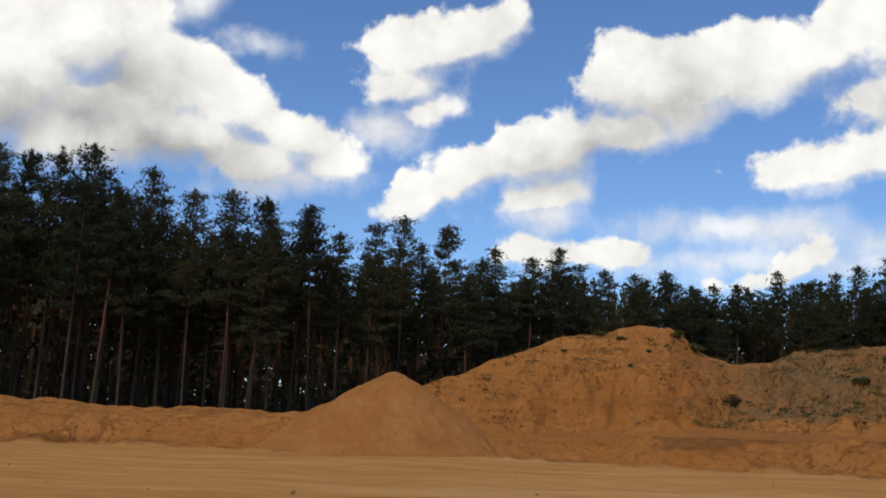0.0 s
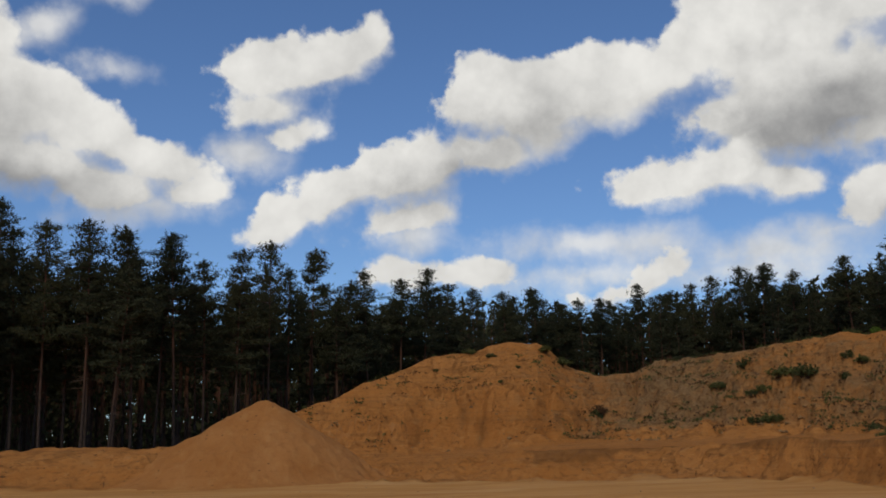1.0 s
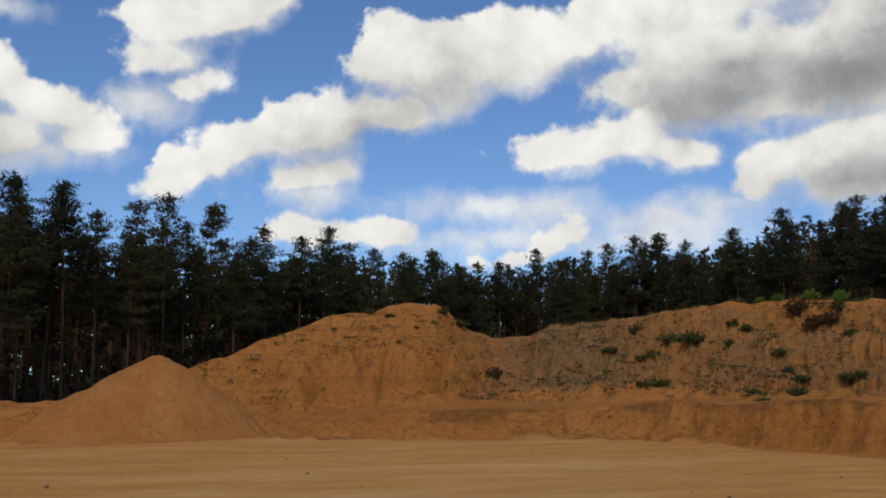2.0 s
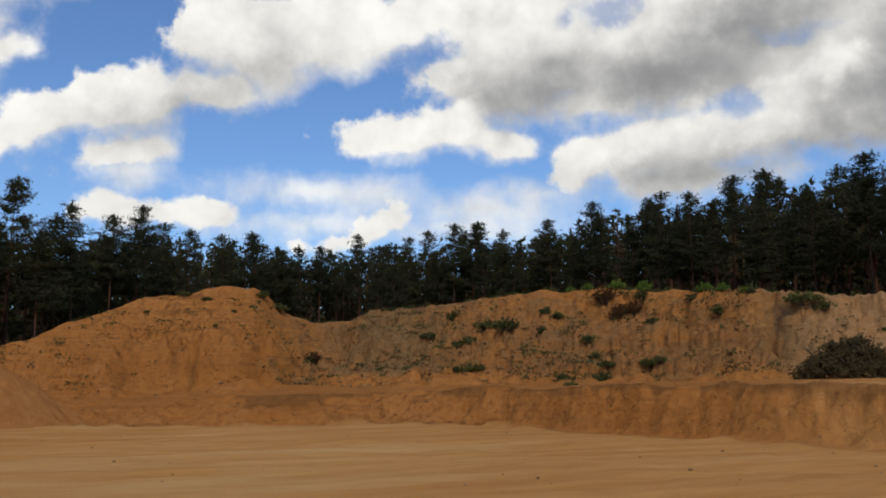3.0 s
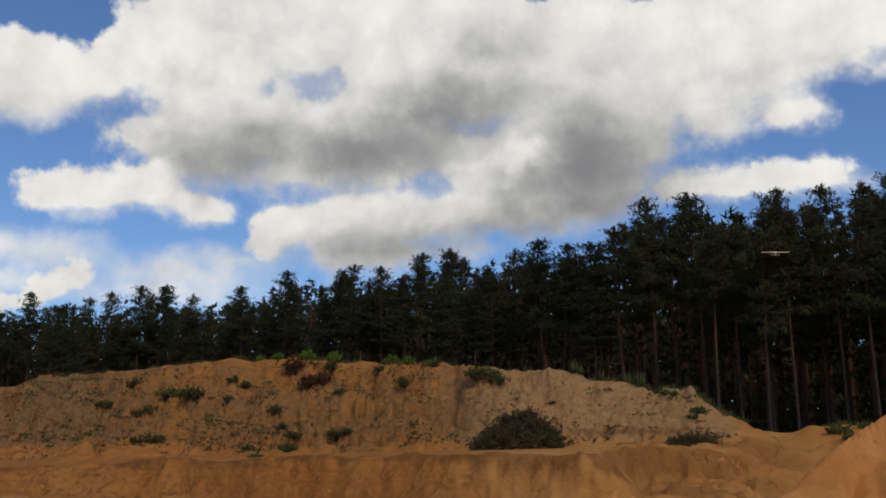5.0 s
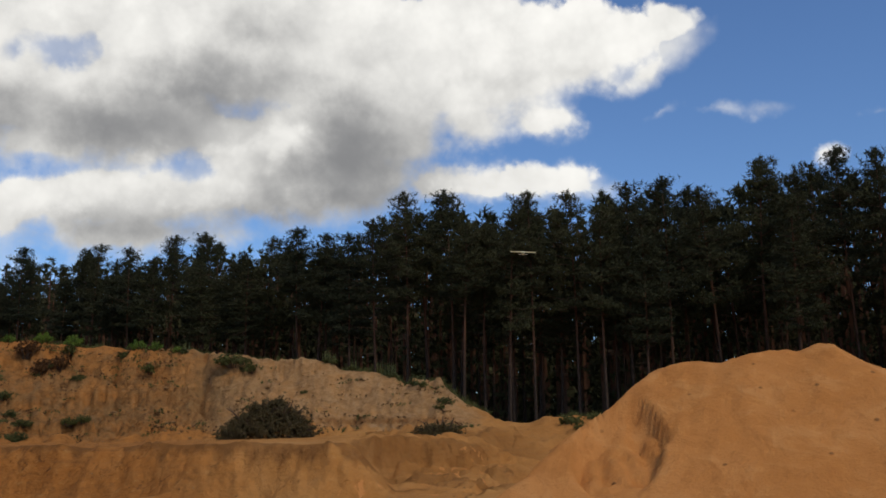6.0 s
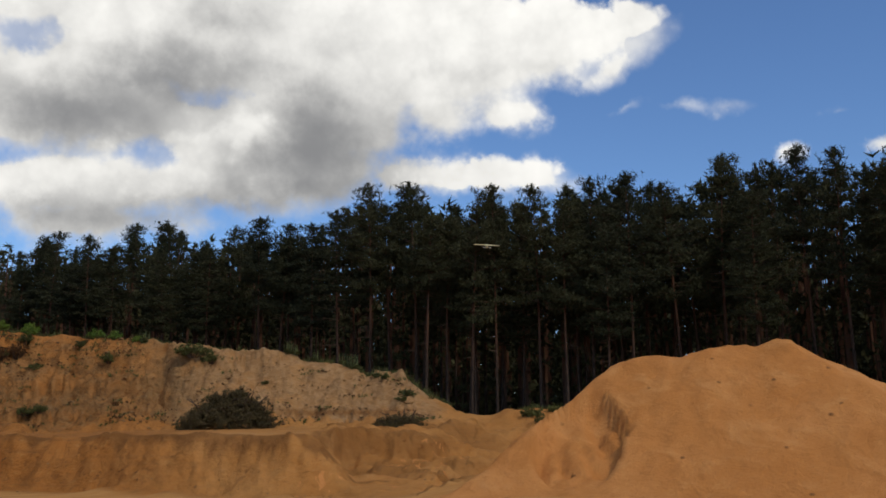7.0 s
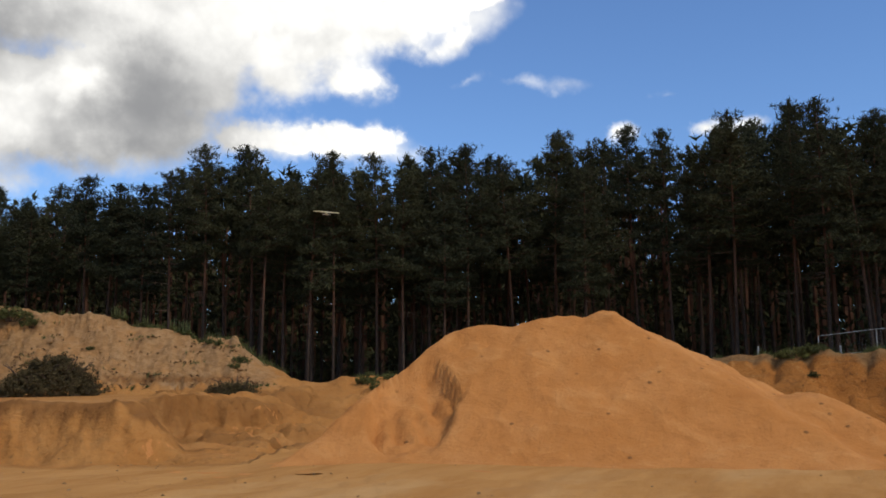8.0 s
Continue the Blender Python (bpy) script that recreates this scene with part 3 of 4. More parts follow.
    # broken sand in the dug hollow
    hollow = smooth(az, 51.5, 53.0) * (1 - smooth(az, 61, 64)) * smooth(r, 29.5, 31.5) * (1 - smooth(r, 40.5, 43))
    lean = x * 0.8 + y * 0.3
    z = z + hollow * (0.7 * (0.14 - np.abs(fbm(lean * 0.9, r * 0.45, 67, 4))) + 0.3 * fbm(x * 1.9, y * 1.9, 68, 4))
    # crumbled heaps along the foot of the bank
    talus = np.exp(-((r - br + 0.5) / 1.4) ** 2) * np.maximum(fbm(arc * 0.8, r * 0.5, 61, 3) + 0.1, 0) * rough * (1 - 0.85 * smooth(az, 43, 46) * (1 - smooth(az, 58, 60)))
    z = z + talus * 1.1
    # driven floor: shallow ruts and undulation
    onfloor = 1 - smooth(r, fr - 1.0, fr + 0.3)
    u = x * math.cos(radians(38)) - y * math.sin(radians(38))
    v = x * math.sin(radians(38)) + y * math.cos(radians(38))
    z = z + onfloor * smooth(r, 5, 10) * (0.012 * fbm(u * 0.09 + wob, v * 0.9, 71, 4) + 0.11 * fbm(u * 0.3, v * 0.35, 72, 5))
    for k, (r0, lean) in enumerate(RUTS):
        off = r - (r0 + lean * (az - 30) + 0.8 * fbm(arc * 0.06, arc * 0 + k, 75 + k, 3))
        for d in (-0.9, 0.9):
            z = z - onfloor * 0.045 * np.exp(-((off - d) / 0.22) ** 2) + onfloor * 0.02 * np.exp(-((np.abs(off - d) - 0.45) / 0.15) ** 2)
    z = z + smooth(r, tr, tr + 6) * 0.5 * fbm(arc * 0.2, r * 0.2, 81, 3)
    grey = np.exp(-((az - 21.5) / 6.5) ** 2) * smooth(t3, 0.0, 0.15) * 0.72 + smooth(az, 25, 32) * (1 - smooth(az, 42, 50)) * np.sqrt(face) * 0.5
    grey = np.maximum(grey, smooth(az, 36, 46) * smooth(t3, 0.0, 0.25) * 0.72 * (1 - smooth(az, 58, 61)))
    grey = np.maximum(grey, smooth(az, 74, 80) * smooth(t3 + 0.3 * fbm(arc * 0.8, r * 0.5, 83, 3), 0.45, 0.8) * 0.7)
    grey = grey + smooth(r, tr - 0.6, tr + 1.0) * 0.25
    moss = smooth(r, tr + 0.8, tr + 6) * 1.0
    rag = 0.25 * fbm(arc * 0.5, r * 0.3, 63, 3) + 0.1 * fbm(arc * 2.0, r, 64, 2)
    # overhang shade under the terrace lip, put into the colour as a ragged band
    damp_shade = smooth(t1 + 1.3 * rag, 0.84, 0.93) * (1 - smooth(r, lr + 0.1, lr + 0.5)) * smooth(az, 8, 14) * (1 - smooth(az, 58, 62)) * smooth(t1, 0.02, 0.1)
    # darker colour along the foot of the left slope
    damp_shade = np.maximum(damp_shade, (1 - smooth(t1 + rag, 0.16, 0.3)) * smooth(t1, 0.0, 0.05) * 0.8 * (az < -5))
    damp_shade = np.maximum(damp_shade, smooth(az, 51.6, 52.2) * (1 - smooth(az, 59, 61)) * smooth(back + rag, -0.5, 0.0) * (1 - smooth(back + rag, 0.9, 1.4)) * 0.8)
    level = z + 0.25 * fbm(arc * 0.25, r * 0, 65, 3)
    seam = smooth(level, 2.42, 2.5) * (1 - smooth(level, 2.66, 2.78)) * smooth(az, 49.0, 51.0) * (1 - smooth(az, 57, 58.5)) * (t3 > 0.02)
    seam2 = smooth(level, 3.55, 3.65) * (1 - smooth(level, 3.75, 3.9)) * smooth(az, 36, 38) * (1 - smooth(az, 42, 44)) * (t3 > 0.02)
    damp_shade = np.maximum(damp_shade, np.maximum(seam, 0.6 * seam2))
    damp_shade = np.maximum(damp_shade, crack_shade)
    damp_shade = np.maximum(damp_shade, hollow * smooth(fbm(lean * 0.8, r * 0.5, 69, 3), 0.0, 0.2) * 0.75)
    dry = np.maximum(onfloor, 0.6 * smooth(az, 40, 48) * (1 - smooth(az, 62, 68)) * (r < tr + 0.5))
    return z, dry, np.clip(grey, 0, 1), moss, damp_shade


def ground_height(x, y):
    return float(terrain(math.degrees(math.atan2(x, y)), math.hypot(x, y))[0])


SHEET = {}


def survey():
    """Heights over the part of the ground that carries things, for quick look-ups."""
    az, r = np.arange(-33, 103, 0.1), np.concatenate([np.arange(8, 72, 0.2), np.arange(72, 240, 1.0)])
    A, R = np.meshgrid(az, r, indexing="ij")
    SHEET["az"], SHEET["r"], SHEET["z"] = az, r, terrain(A, R)[0]


def at(az, r):
    """The place on the ground at an azimuth and a distance."""
    if not SHEET:
        survey()
    a = min(max((az + 33) / 0.1, 0), len(SHEET["az"]) - 2)
    i = int(a)
    j = min(max(int(np.searchsorted(SHEET["r"], r)) - 1, 0), len(SHEET["r"]) - 2)
    r0, r1 = SHEET["r"][j], SHEET["r"][j + 1]
    p, q = a - i, min(max((r - r0) / (r1 - r0), 0), 1)
    z = SHEET["z"]
    h = (z[i, j] * (1 - p) + z[i + 1, j] * p) * (1 - q) + (z[i, j + 1] * (1 - p) + z[i + 1, j + 1] * p) * q
    return r * math.sin(radians(az)), r * math.cos(radians(az)), float(h)


# ---- builders ----
def mesh_of(name, verts, faces, mat, shade=True):
    me = bpy.data.meshes.new(name)
    me.from_pydata([tuple(v) for v in verts] if not isinstance(verts, list) else verts, [], faces)
    me.materials.append(mat)
    if shade:
        me.polygons.foreach_set("use_smooth", [True] * len(me.polygons))
    me.update()
    return me


def part(name, me, parent, label=""):
    ob = new(name, me)
    ob.parent = parent
    if label:
        tagged(ob, label)
    return ob


def grid_faces(rows, cols, wrap=False):
    r, c = np.meshgrid(np.arange(rows - 1), np.arange(cols if wrap else cols - 1), indexing="ij")
    n = (c + 1) % cols
    return np.stack([r * cols + c, r * cols + n, (r + 1) * cols + n, (r + 1) * cols + c], -1).reshape(-1, 4).tolist()


def paint_soil(me, floor, grey, moss, damp_shade):
    att = me.color_attributes.new("soil", "FLOAT_COLOR", "POINT")
    data = np.stack([floor, grey, moss, damp_shade], -1).astype(np.float32).ravel()
    att.data.foreach_set("color", data)


def build_ground():
    az = np.concatenate([np.arange(-28, -1, 0.18), np.arange(-1, 60, 0.115), np.arange(60, 97, 0.18), np.arange(97, 331.9, 3.0)])
    r = np.concatenate([[0.3, 2, 4, 7], np.arange(9, 24, 0.5), np.arange(24, 71, 0.2), np.arange(72, 130, 2.5), [140, 170, 220, 320, 600, 1500, 4500]])
    A, R = np.meshgrid(az, r)
    z, fl, gr, mo, da = terrain(A, R)
    x, y = R * np.sin(np.radians(A)), R * np.cos(np.radians(A))
    verts = np.stack([x, y, z], -1).reshape(-1, 3)
    faces = grid_faces(len(r), len(az), wrap=True)
    faces.append(list(range(len(az)))[::-1])
    me = mesh_of("ground", verts.tolist(), faces, SAND)
    me.flip_normals()
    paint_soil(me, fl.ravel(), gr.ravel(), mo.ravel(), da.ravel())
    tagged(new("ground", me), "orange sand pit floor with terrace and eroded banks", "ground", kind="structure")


def smooth_min(a, b, k):
    h = np.clip(0.5 + 0.5 * (b - a) / k, 0, 1)
    return b + (a - b) * h - k * h * (1 - h)


def build_mound(name, az, dist, half_u, half_v, shape, label, mat, step=0.14, noise_seed=5):
    """A heap of sand; shape gives its height over (tangential, radial) metres from its middle."""
    u, v = np.meshgrid(np.arange(-half_u, half_u + step, step), np.arange(-half_v, half_v + step, step))
    h = shape(u, v)
    h = h + smooth(h, 0.0, 1.0) * (0.18 * fbm(u * 0.5, v * 0.4, noise_seed, 3) + 0.09 * fbm(u * 1.5 + v * 0.3, v * 0.6, noise_seed + 9, 4) + 0.07 * fbm(u * 4, v * 3, noise_seed + 14, 3))
    a = radians(az)
    cx, cy = dist * math.sin(a), dist * math.cos(a)
    x, y = cx + u * math.cos(a) + v * math.sin(a), cy - u * math.sin(a) + v * math.cos(a)
    g = terrain(np.degrees(np.arctan2(x, y)), np.hypot(x, y))[0]
    soft = 0.16 * np.logaddexp(0.0, (h - np.maximum(g, 0.0)) / 0.16)
    fringe = 0.10 * fbm(u * 1.1, v * 1.1, noise_seed + 30, 3)
    z = g + soft - 0.05 + np.where(soft < 0.4, fringe * np.exp(-soft * 4), 0.0)
    base = ground_height(cx, cy)
    verts = np.stack([x - cx, y - cy, z - base], -1).reshape(-1, 3)
    me = mesh_of(name, verts.tolist(), grid_faces(*u.shape), mat)
    ob = tagged(new(name, me), label, "sand mound", "sand mounds")
    ob.location = (cx, cy, base)
    return ob


def big_heap(u, v):
    top = 4.15 + 0.15 * (u - 1.1) + 0.07 * np.sin(u * 1.7)
    right = 4.44 - 0.485 * (u - 1.0)
    left = 3.5 + 0.95 * (u + 3.25)
    front = 0.82 * (v + 5.0) + 0.04 * u
    back = 0.75 * (6.0 - v)
    facet = 4.46 + 0.22 * (v - 0.2) - 0.53 * (u - 1.0)
    h = smooth_min(smooth_min(left, right, 0.12), top, 0.06)
    h = smooth_min(smooth_min(h, smooth_min(front, facet, 0.14), 0.16), back, 0.5)
    # scar where the side has slid: a curved scarp with broken sand below it
    du, dv = u + 3.75 + 0.25 * fbm(u * 0.9, v * 0.9, 141, 3), v + 3.0
    reach = np.sqrt((du / 1.15) ** 2 + (dv / 1.7) ** 2)
    inside = (1 - smooth(reach, 0.93, 0.98)) * smooth(dv, -1.7, -0.3)
    h = h - 0.6 * inside + inside * (0.35 * np.abs(fbm(u * 1.3, v * 1.3, 142, 4)) + 0.25 * fbm(u * 2.6, v * 2.6, 143, 3))
    for cu, cv, tilt, deep in ((-4.1, -3.3, 0.5, 0.3), (-3.6, -3.0, 0.7, 0.24), (-3.3, -2.5, 0.4, 0.3), (-4.5, -3.8, 0.6, 0.2)):
        off = (u - cu) + tilt * (v - cv) + 0.2 * fbm(v * 1.5, u, 144, 2)
        h = h - deep * np.exp(-(off / 0.11) ** 2 - ((v - cv) / 0.5) ** 2)
    # loads tipped along the crest, and runs of sand below it
    h = h + 0.14 * smooth(h, 3.3, 3.9) * fbm(u * 1.4, v * 1.4, 145, 3)
    h = h + 0.10 * smooth(h, 0.4, 1.5) * fbm(u * 1.1 + 0.6 * fbm(u * 0.4, v * 0.4, 146, 2), v * 0.16, 147, 3)
    tongue = smooth_min(smooth_min(1.6 - 0.78 * (u - 6.9), smooth_min(1.6 + 0.01 * u, 1.6 + 1.1 * (u - 3.0), 0.3), 0.2), smooth_min(0.7 * (v + 4.6), 0.6 * (3.0 - v), 0.4), 0.35)
    return np.maximum(h, tongue)


def cone_heap(u, v):
    d = np.sqrt(u * u + v * v + 0.25)
    slope = 0.645 + 0.065 * np.tanh(u / 2.5)
    return 4.5 - slope * d


build_ground()
build_mound("sand_mound", -2.5, 51.0, 9.5, 8.5, cone_heap, "conical heap of fine orange sand on the pit floor", MOIST_HEAP)
build_mound("sand_mound", 76.0, 28.0, 11.5, 7.5, big_heap, "large flat-topped heap of orange sand on the pit floor", HEAP, 0.12, 25)


def tube(path, radii, sides):
    """Verts and quads of a tapered tube along a path."""
    verts, faces = [], []
    path = [Vector(p) for p in path]
    for i, (p, rad) in enumerate(zip(path, radii)):
        d = (path[min(i + 1, len(path) - 1)] - path[max(i - 1, 0)]).normalized()
        a = d.cross(Vector((0.3, 0.9, 0.2)) if abs(d.z) > 0.8 else Vector((0, 0, 1))).normalized()
        b = d.cross(a)
        for k in range(sides):
            t = 2 * math.pi * k / sides
            verts.append(tuple(p + (a * math.cos(t) + b * math.sin(t)) * rad))
    for i in range(len(path) - 1):
        for k in range(sides):
            m = (k + 1) % sides
            faces.append((i * sides + k, i * sides + m, (i + 1) * sides + m, (i + 1) * sides + k))
    return verts, faces


def join(pieces):
    verts, faces = [], []
    for v, f in pieces:
        o = len(verts)
        verts += v
        faces += [tuple(i + o for i in q) for q in f]
    return verts, faces


def tufts(centres, rng, blades, length, width, up=0.35):
    """Needle tufts: narrow triangles spraying out of each centre."""
    c = np.repeat(np.asarray(centres, float), blades, axis=0)
    d = rng.normal(size=c.shape)
    d[:, 2] += up
    d /= np.linalg.norm(d, axis=1)[:, None]
    s = np.cross(d, rng.normal(size=c.shape))
    s /= np.linalg.norm(s, axis=1)[:, None] + 1e-9
    ln = length * rng.uniform(0.6, 1.25, (len(c), 1))
    w = width * rng.uniform(0.7, 1.3, (len(c), 1))
    start = c - d * ln * 0.15
    tri = np.stack([start + s * w, start - s * w, c + d * ln], 1).reshape(-1, 3)
    return tri.tolist(), np.arange(len(tri)).reshape(-1, 3).tolist()


def make_pine(seed, height, crown_base, spread, whorls, twigs, blades, width, stubs=10, clump=5, length=0.34):
    """Meshes of a pine: a bare trunk, and a crown of layered limbs with needle tufts."""
    rng = np.random.default_rng(seed)
    h = height
    sway = rng.normal(0, 0.16, 2)
    bend = rng.uniform(0, 6.28)

    def axis(z):
        t = z / h
        return np.array([sway[0] * t * t * 2 + 0.1 * math.sin(3 * t + bend), sway[1] * t * t * 2 + 0.1 * math.cos(2.6 * t + bend), z])

    zs = np.linspace(-0.6, h * 0.985, 12)
    rad = 0.0062 * h
    trunk = tube([axis(z) for z in zs], [rad * (1.25 if z < 0 else (1 - 0.88 * (z / h) ** 1.15)) + 0.01 for z in zs], 8)
    sticks, cent = [], []
    lean = rng.uniform(0, 6.28)
    for i in range(whorls):
        f = ((i + rng.uniform(0.2, 0.8)) / whorls) ** 0.9
        zw = h * (crown_base + (0.975 - crown_base) * f)
        body = (0.12 + 0.95 * (1 - f) ** 0.74) * (0.55 + 0.45 * min(1, f / 0.3)) * rng.uniform(0.72, 1.2)
        for k in range(rng.integers(3, 6)):
            a = i * 1.3 + k * 6.283 / 4.6 + rng.normal(0, 0.35)
            ln = spread * body * rng.uniform(0.55, 1.15) * (1 + 0.22 * math.cos(a - lean))
            if rng.uniform() < 0.12:
                continue
            z = zw + rng.normal(0, 0.12)
            out = np.array([math.cos(a), math.sin(a), 0])
            rise = 0.05 + 0.6 * f * f + rng.normal(0, 0.10)
            p0 = axis(z)

            def along(s):
                return p0 + out * ln * s + np.array([0, 0, ln * (rise * s + 0.16 * s * s * s - 0.10 * s * (1 - f))])

            sticks.append(tube([along(v) for v in (0, 0.4, 0.75, 1)], [0.04 * (1.3 - f), 0.028, 0.018, 0.006], 4))
            n = max(2, int(twigs * ln / spread + 1))
            for t in range(n):
                v = 0.28 + 0.76 * (t + rng.uniform(0, 1)) / n
                side = np.array([-out[1], out[0], 0]) * rng.normal(0, 0.24 * ln * (1.1 - 0.5 * v))
                q = along(v) + side + np.array([0, 0, rng.uniform(-0.05, 0.16)])
                cent.append(q + rng.normal(0, 1, (clump, 3)) * np.array([0.25, 0.25, 0.09]))
    for z in np.linspace(h * 0.91, h * 1.0, 9):
        cent.append(axis(z) + rng.normal(0, 1, (clump, 3)) * np.array([0.17, 0.17, 0.10]) * max(0.15, 1.5 - 14 * (z / h - 0.91)))
    for i in range(stubs):
        z = h * rng.uniform(0.22, crown_base + 0.1)
        a = rng.uniform(0, 6.28)
        ln = rng.uniform(0.4, 1.6)
        out = np.array([math.cos(a), math.sin(a), rng.uniform(-0.25, 0.2)])
        sticks.append(tube([axis(z), axis(z) + out * ln * 0.5, axis(z) + out * ln + np.array([0, 0, -0.05])], [0.03, 0.02, 0.006], 3))
    wood = join(sticks)
    crown = mesh_of("crown", *join([wood, tufts(np.concatenate(cent), rng, blades, length, width)]), TWIG, False)
    crown.materials.append(NEEDLE)
    crown.polygons.foreach_set("material_index", [0 if i < len(wood[1]) else 1 for i in range(len(crown.polygons))])
    return mesh_of("trunk", *trunk, BARK), crown


# Tops of the forest's outline: azimuth and elevation as seen from the pit floor
TOPS_A = [(-25.2, 13.9), (-23.7, 14.0), (-22.3, 14.35), (-20.4, 14.7), (-17.3, 13.7), (-16.1, 12.3), (-14.6, 12.7), (-12.6, 12.8), (-9.9, 12.6), (-8.6, 11.9), (-7.7, 12.2), (-6.1, 10.8), (-4.3, 11.5), (-2.5, 12.0), (-1.4, 10.4),
          (0.2, 11.6), (3.3, 10.35), (5.3, 9.8), (6.7, 10.35), (8.0, 9.4), (9.7, 9.1), (11.6, 8.9), (13.6, 9.1), (16.2, 8.4), (17.2, 8.3), (19.6, 9.0)]
TOPS_B = [(22.5, 8.9), (23.8, 9.2), (25.2, 9.7), (26.3, 9.75), (28.0, 9.2), (31.0, 9.7), (33.5, 10.7), (37.2, 11.1), (39.2, 11.0), (41.4, 11.8), (43.8, 12.05), (46.7, 11.9), (48.7, 12.4), (50.5, 12.1), (51.7, 12.25), (53.4, 12.95),
          (55.2, 14.55), (57.9, 14.85)]
TOPS_C = [(61.2, 13.7), (62.8, 14.4), (65.4, 14.35), (68.5, 14.7), (70.8, 15.0), (73.4, 14.1), (76.0, 15.8), (78.2, 15.0), (80.7, 15.5), (82.8, 15.25), (86.8, 15.95), (89.5, 16.35), (91.1, 16.2), (93.7, 15.2), (96, 15.8)]
TOPS = np.array(TOPS_A + TOPS_B + TOPS_C)


def plant_forest():
    rng = np.random.default_rng(11)
    near = [make_pine(100 + i, 16.0, cb, sp, 16, 13, 6, 0.026, 12, 5, 0.31) for i, (cb, sp) in enumerate([(0.46, 2.8), (0.52, 2.5), (0.40, 2.8), (0.56, 2.4), (0.48, 2.6), (0.36, 2.6), (0.44, 3.0)])]
    far = [make_pine(200 + i, 16.0, cb, sp, 13, 5, 5, 0.045, 4, 4, 0.42) for i, (cb, sp) in enumerate([(0.46, 2.5), (0.40, 2.3), (0.50, 2.7), (0.35, 2.4)])]
    placed = []

    def put(pair, az, r, h, label):
        x, y, z = at(az, r)
        s = h / 16.0
        w = max(s, 0.95) * rng.uniform(0.92, 1.12)
        ob = tagged(new("pine_tree"), label, "tree", "pine trees of the forest")
        for name, me in zip(("trunk", "crown"), pair):
            part(name, me, ob)
        ob.matrix_basis = pose(x, y, z - 0.05, rng.normal(0, 0.9), rng.normal(0, 0.9), rng.uniform(0, 360)) @ Matrix.Diagonal((w, w, s, 1))
        placed.append((x, y))

    edge = LINES[4]
    for i, (az, el) in enumerate(TOPS):
        r = float(edge(az)[0]) + rng.uniform(1.5, 6)
        h = 1.65 + r * math.tan(radians(el)) - at(az, r)[2]
        put(near[i % len(near)], az, r, h, "tall dark green pine with bare reddish trunk at the forest edge")

    def spots(count, lo, hi, drop, gap):
        done = tries = 0
        while done < count and tries < count * 40:
            tries += 1
            az = rng.uniform(-31, 101)
            r = float(edge(az)[0]) + rng.uniform(lo, hi)
            x, y, z = at(az, r)
            spread = np.array(placed)
            if np.min((x - spread[:, 0]) ** 2 + (y - spread[:, 1]) ** 2) < gap ** 2:
                continue
            open_stand = 1.0 - float(smooth(az, 2, 9))
            el = float(np.interp(az, TOPS[:, 0], TOPS[:, 1])) - rng.uniform(*drop) - open_stand * (2.6 if lo > 8 else 1.4 if lo > 3 else 0.8)
            h = 1.65 + r * math.tan(radians(el)) - z
            if h < 5:
                continue
            done += 1
            yield az, r, (x, y, z), min(h, 22)

    for az, r, p, h in spots(75, 0.0, 8.0, (0.4, 2.2), 1.7):
        put(near[rng.integers(len(near))], az, r, h, "tall dark green pine with bare reddish trunk at the forest edge")
    for az, r, p, h in spots(150, 4.0, 18.0, (0.35, 1.7), 1.6):
        put(far[rng.integers(len(far))], az, r, h, "slender dark green pine standing inside the forest")
    # the depth of the wood, where no tree can be told apart: stems, crowns and undergrowth
    stems, tips, low = [], [], []
    for az, r, (x, y, z), h in spots(1650, 9.0, 90.0, (0.6, 2.1), 1.1):
        placed.append((x, y))
        stems.append(tube([(x, y, z - 0.5), (x + rng.normal(0, .1), y + rng.normal(0, .1), z + h * 0.5), (x, y, z + h * 0.95)], [0.17, 0.13, 0.03], 4))
        n = 24
        f = rng.uniform(0, 1, n)
        rad = 2.3 * (1.05 - f) ** 0.7 * np.sqrt(rng.uniform(0, 1, n))
        a = rng.uniform(0, 6.28, n)
        tips.append(np.stack([x + rad * np.cos(a), y + rad * np.sin(a), z + h * (0.32 + 0.68 * f)], -1))
        m = 20 if az < 3 else 26
        low.append(np.stack([x + rng.normal(0, 1.4, m), y + rng.normal(0, 1.4, m), z + 8.5 * rng.uniform(0, 1, m) ** 1.3], -1))
    back = []
    for i in range(17000):
        az = rng.uniform(-32, 102)
        if az < 3 and i % 3 == 0:
            continue
        r = float(edge(az)[0]) + rng.uniform(36, 105)
        x, y, z = at(az, r)
        back.append((x, y, z + 13.5 * rng.uniform(0, 1) ** 1.05))
    wood = join(stems)
    leaves = join([tufts(np.concatenate(tips), rng, 9, 0.66, 0.13), tufts(np.concatenate(low), rng, 6, 0.55, 0.10), tufts(np.array(back), rng, 4, 1.5, 0.45)])
    me = mesh_of("pine_wood", *join([wood, leaves]), BARK, False)
    me.materials.append(NEEDLE)
    me.polygons.foreach_set("material_index", [0 if i < len(wood[1]) else 1 for i in range(len(me.polygons))])
    tagged(new("pine_wood", me), "dark depth of the pine forest with undergrowth", "forest", kind="stuff")


plant_forest()


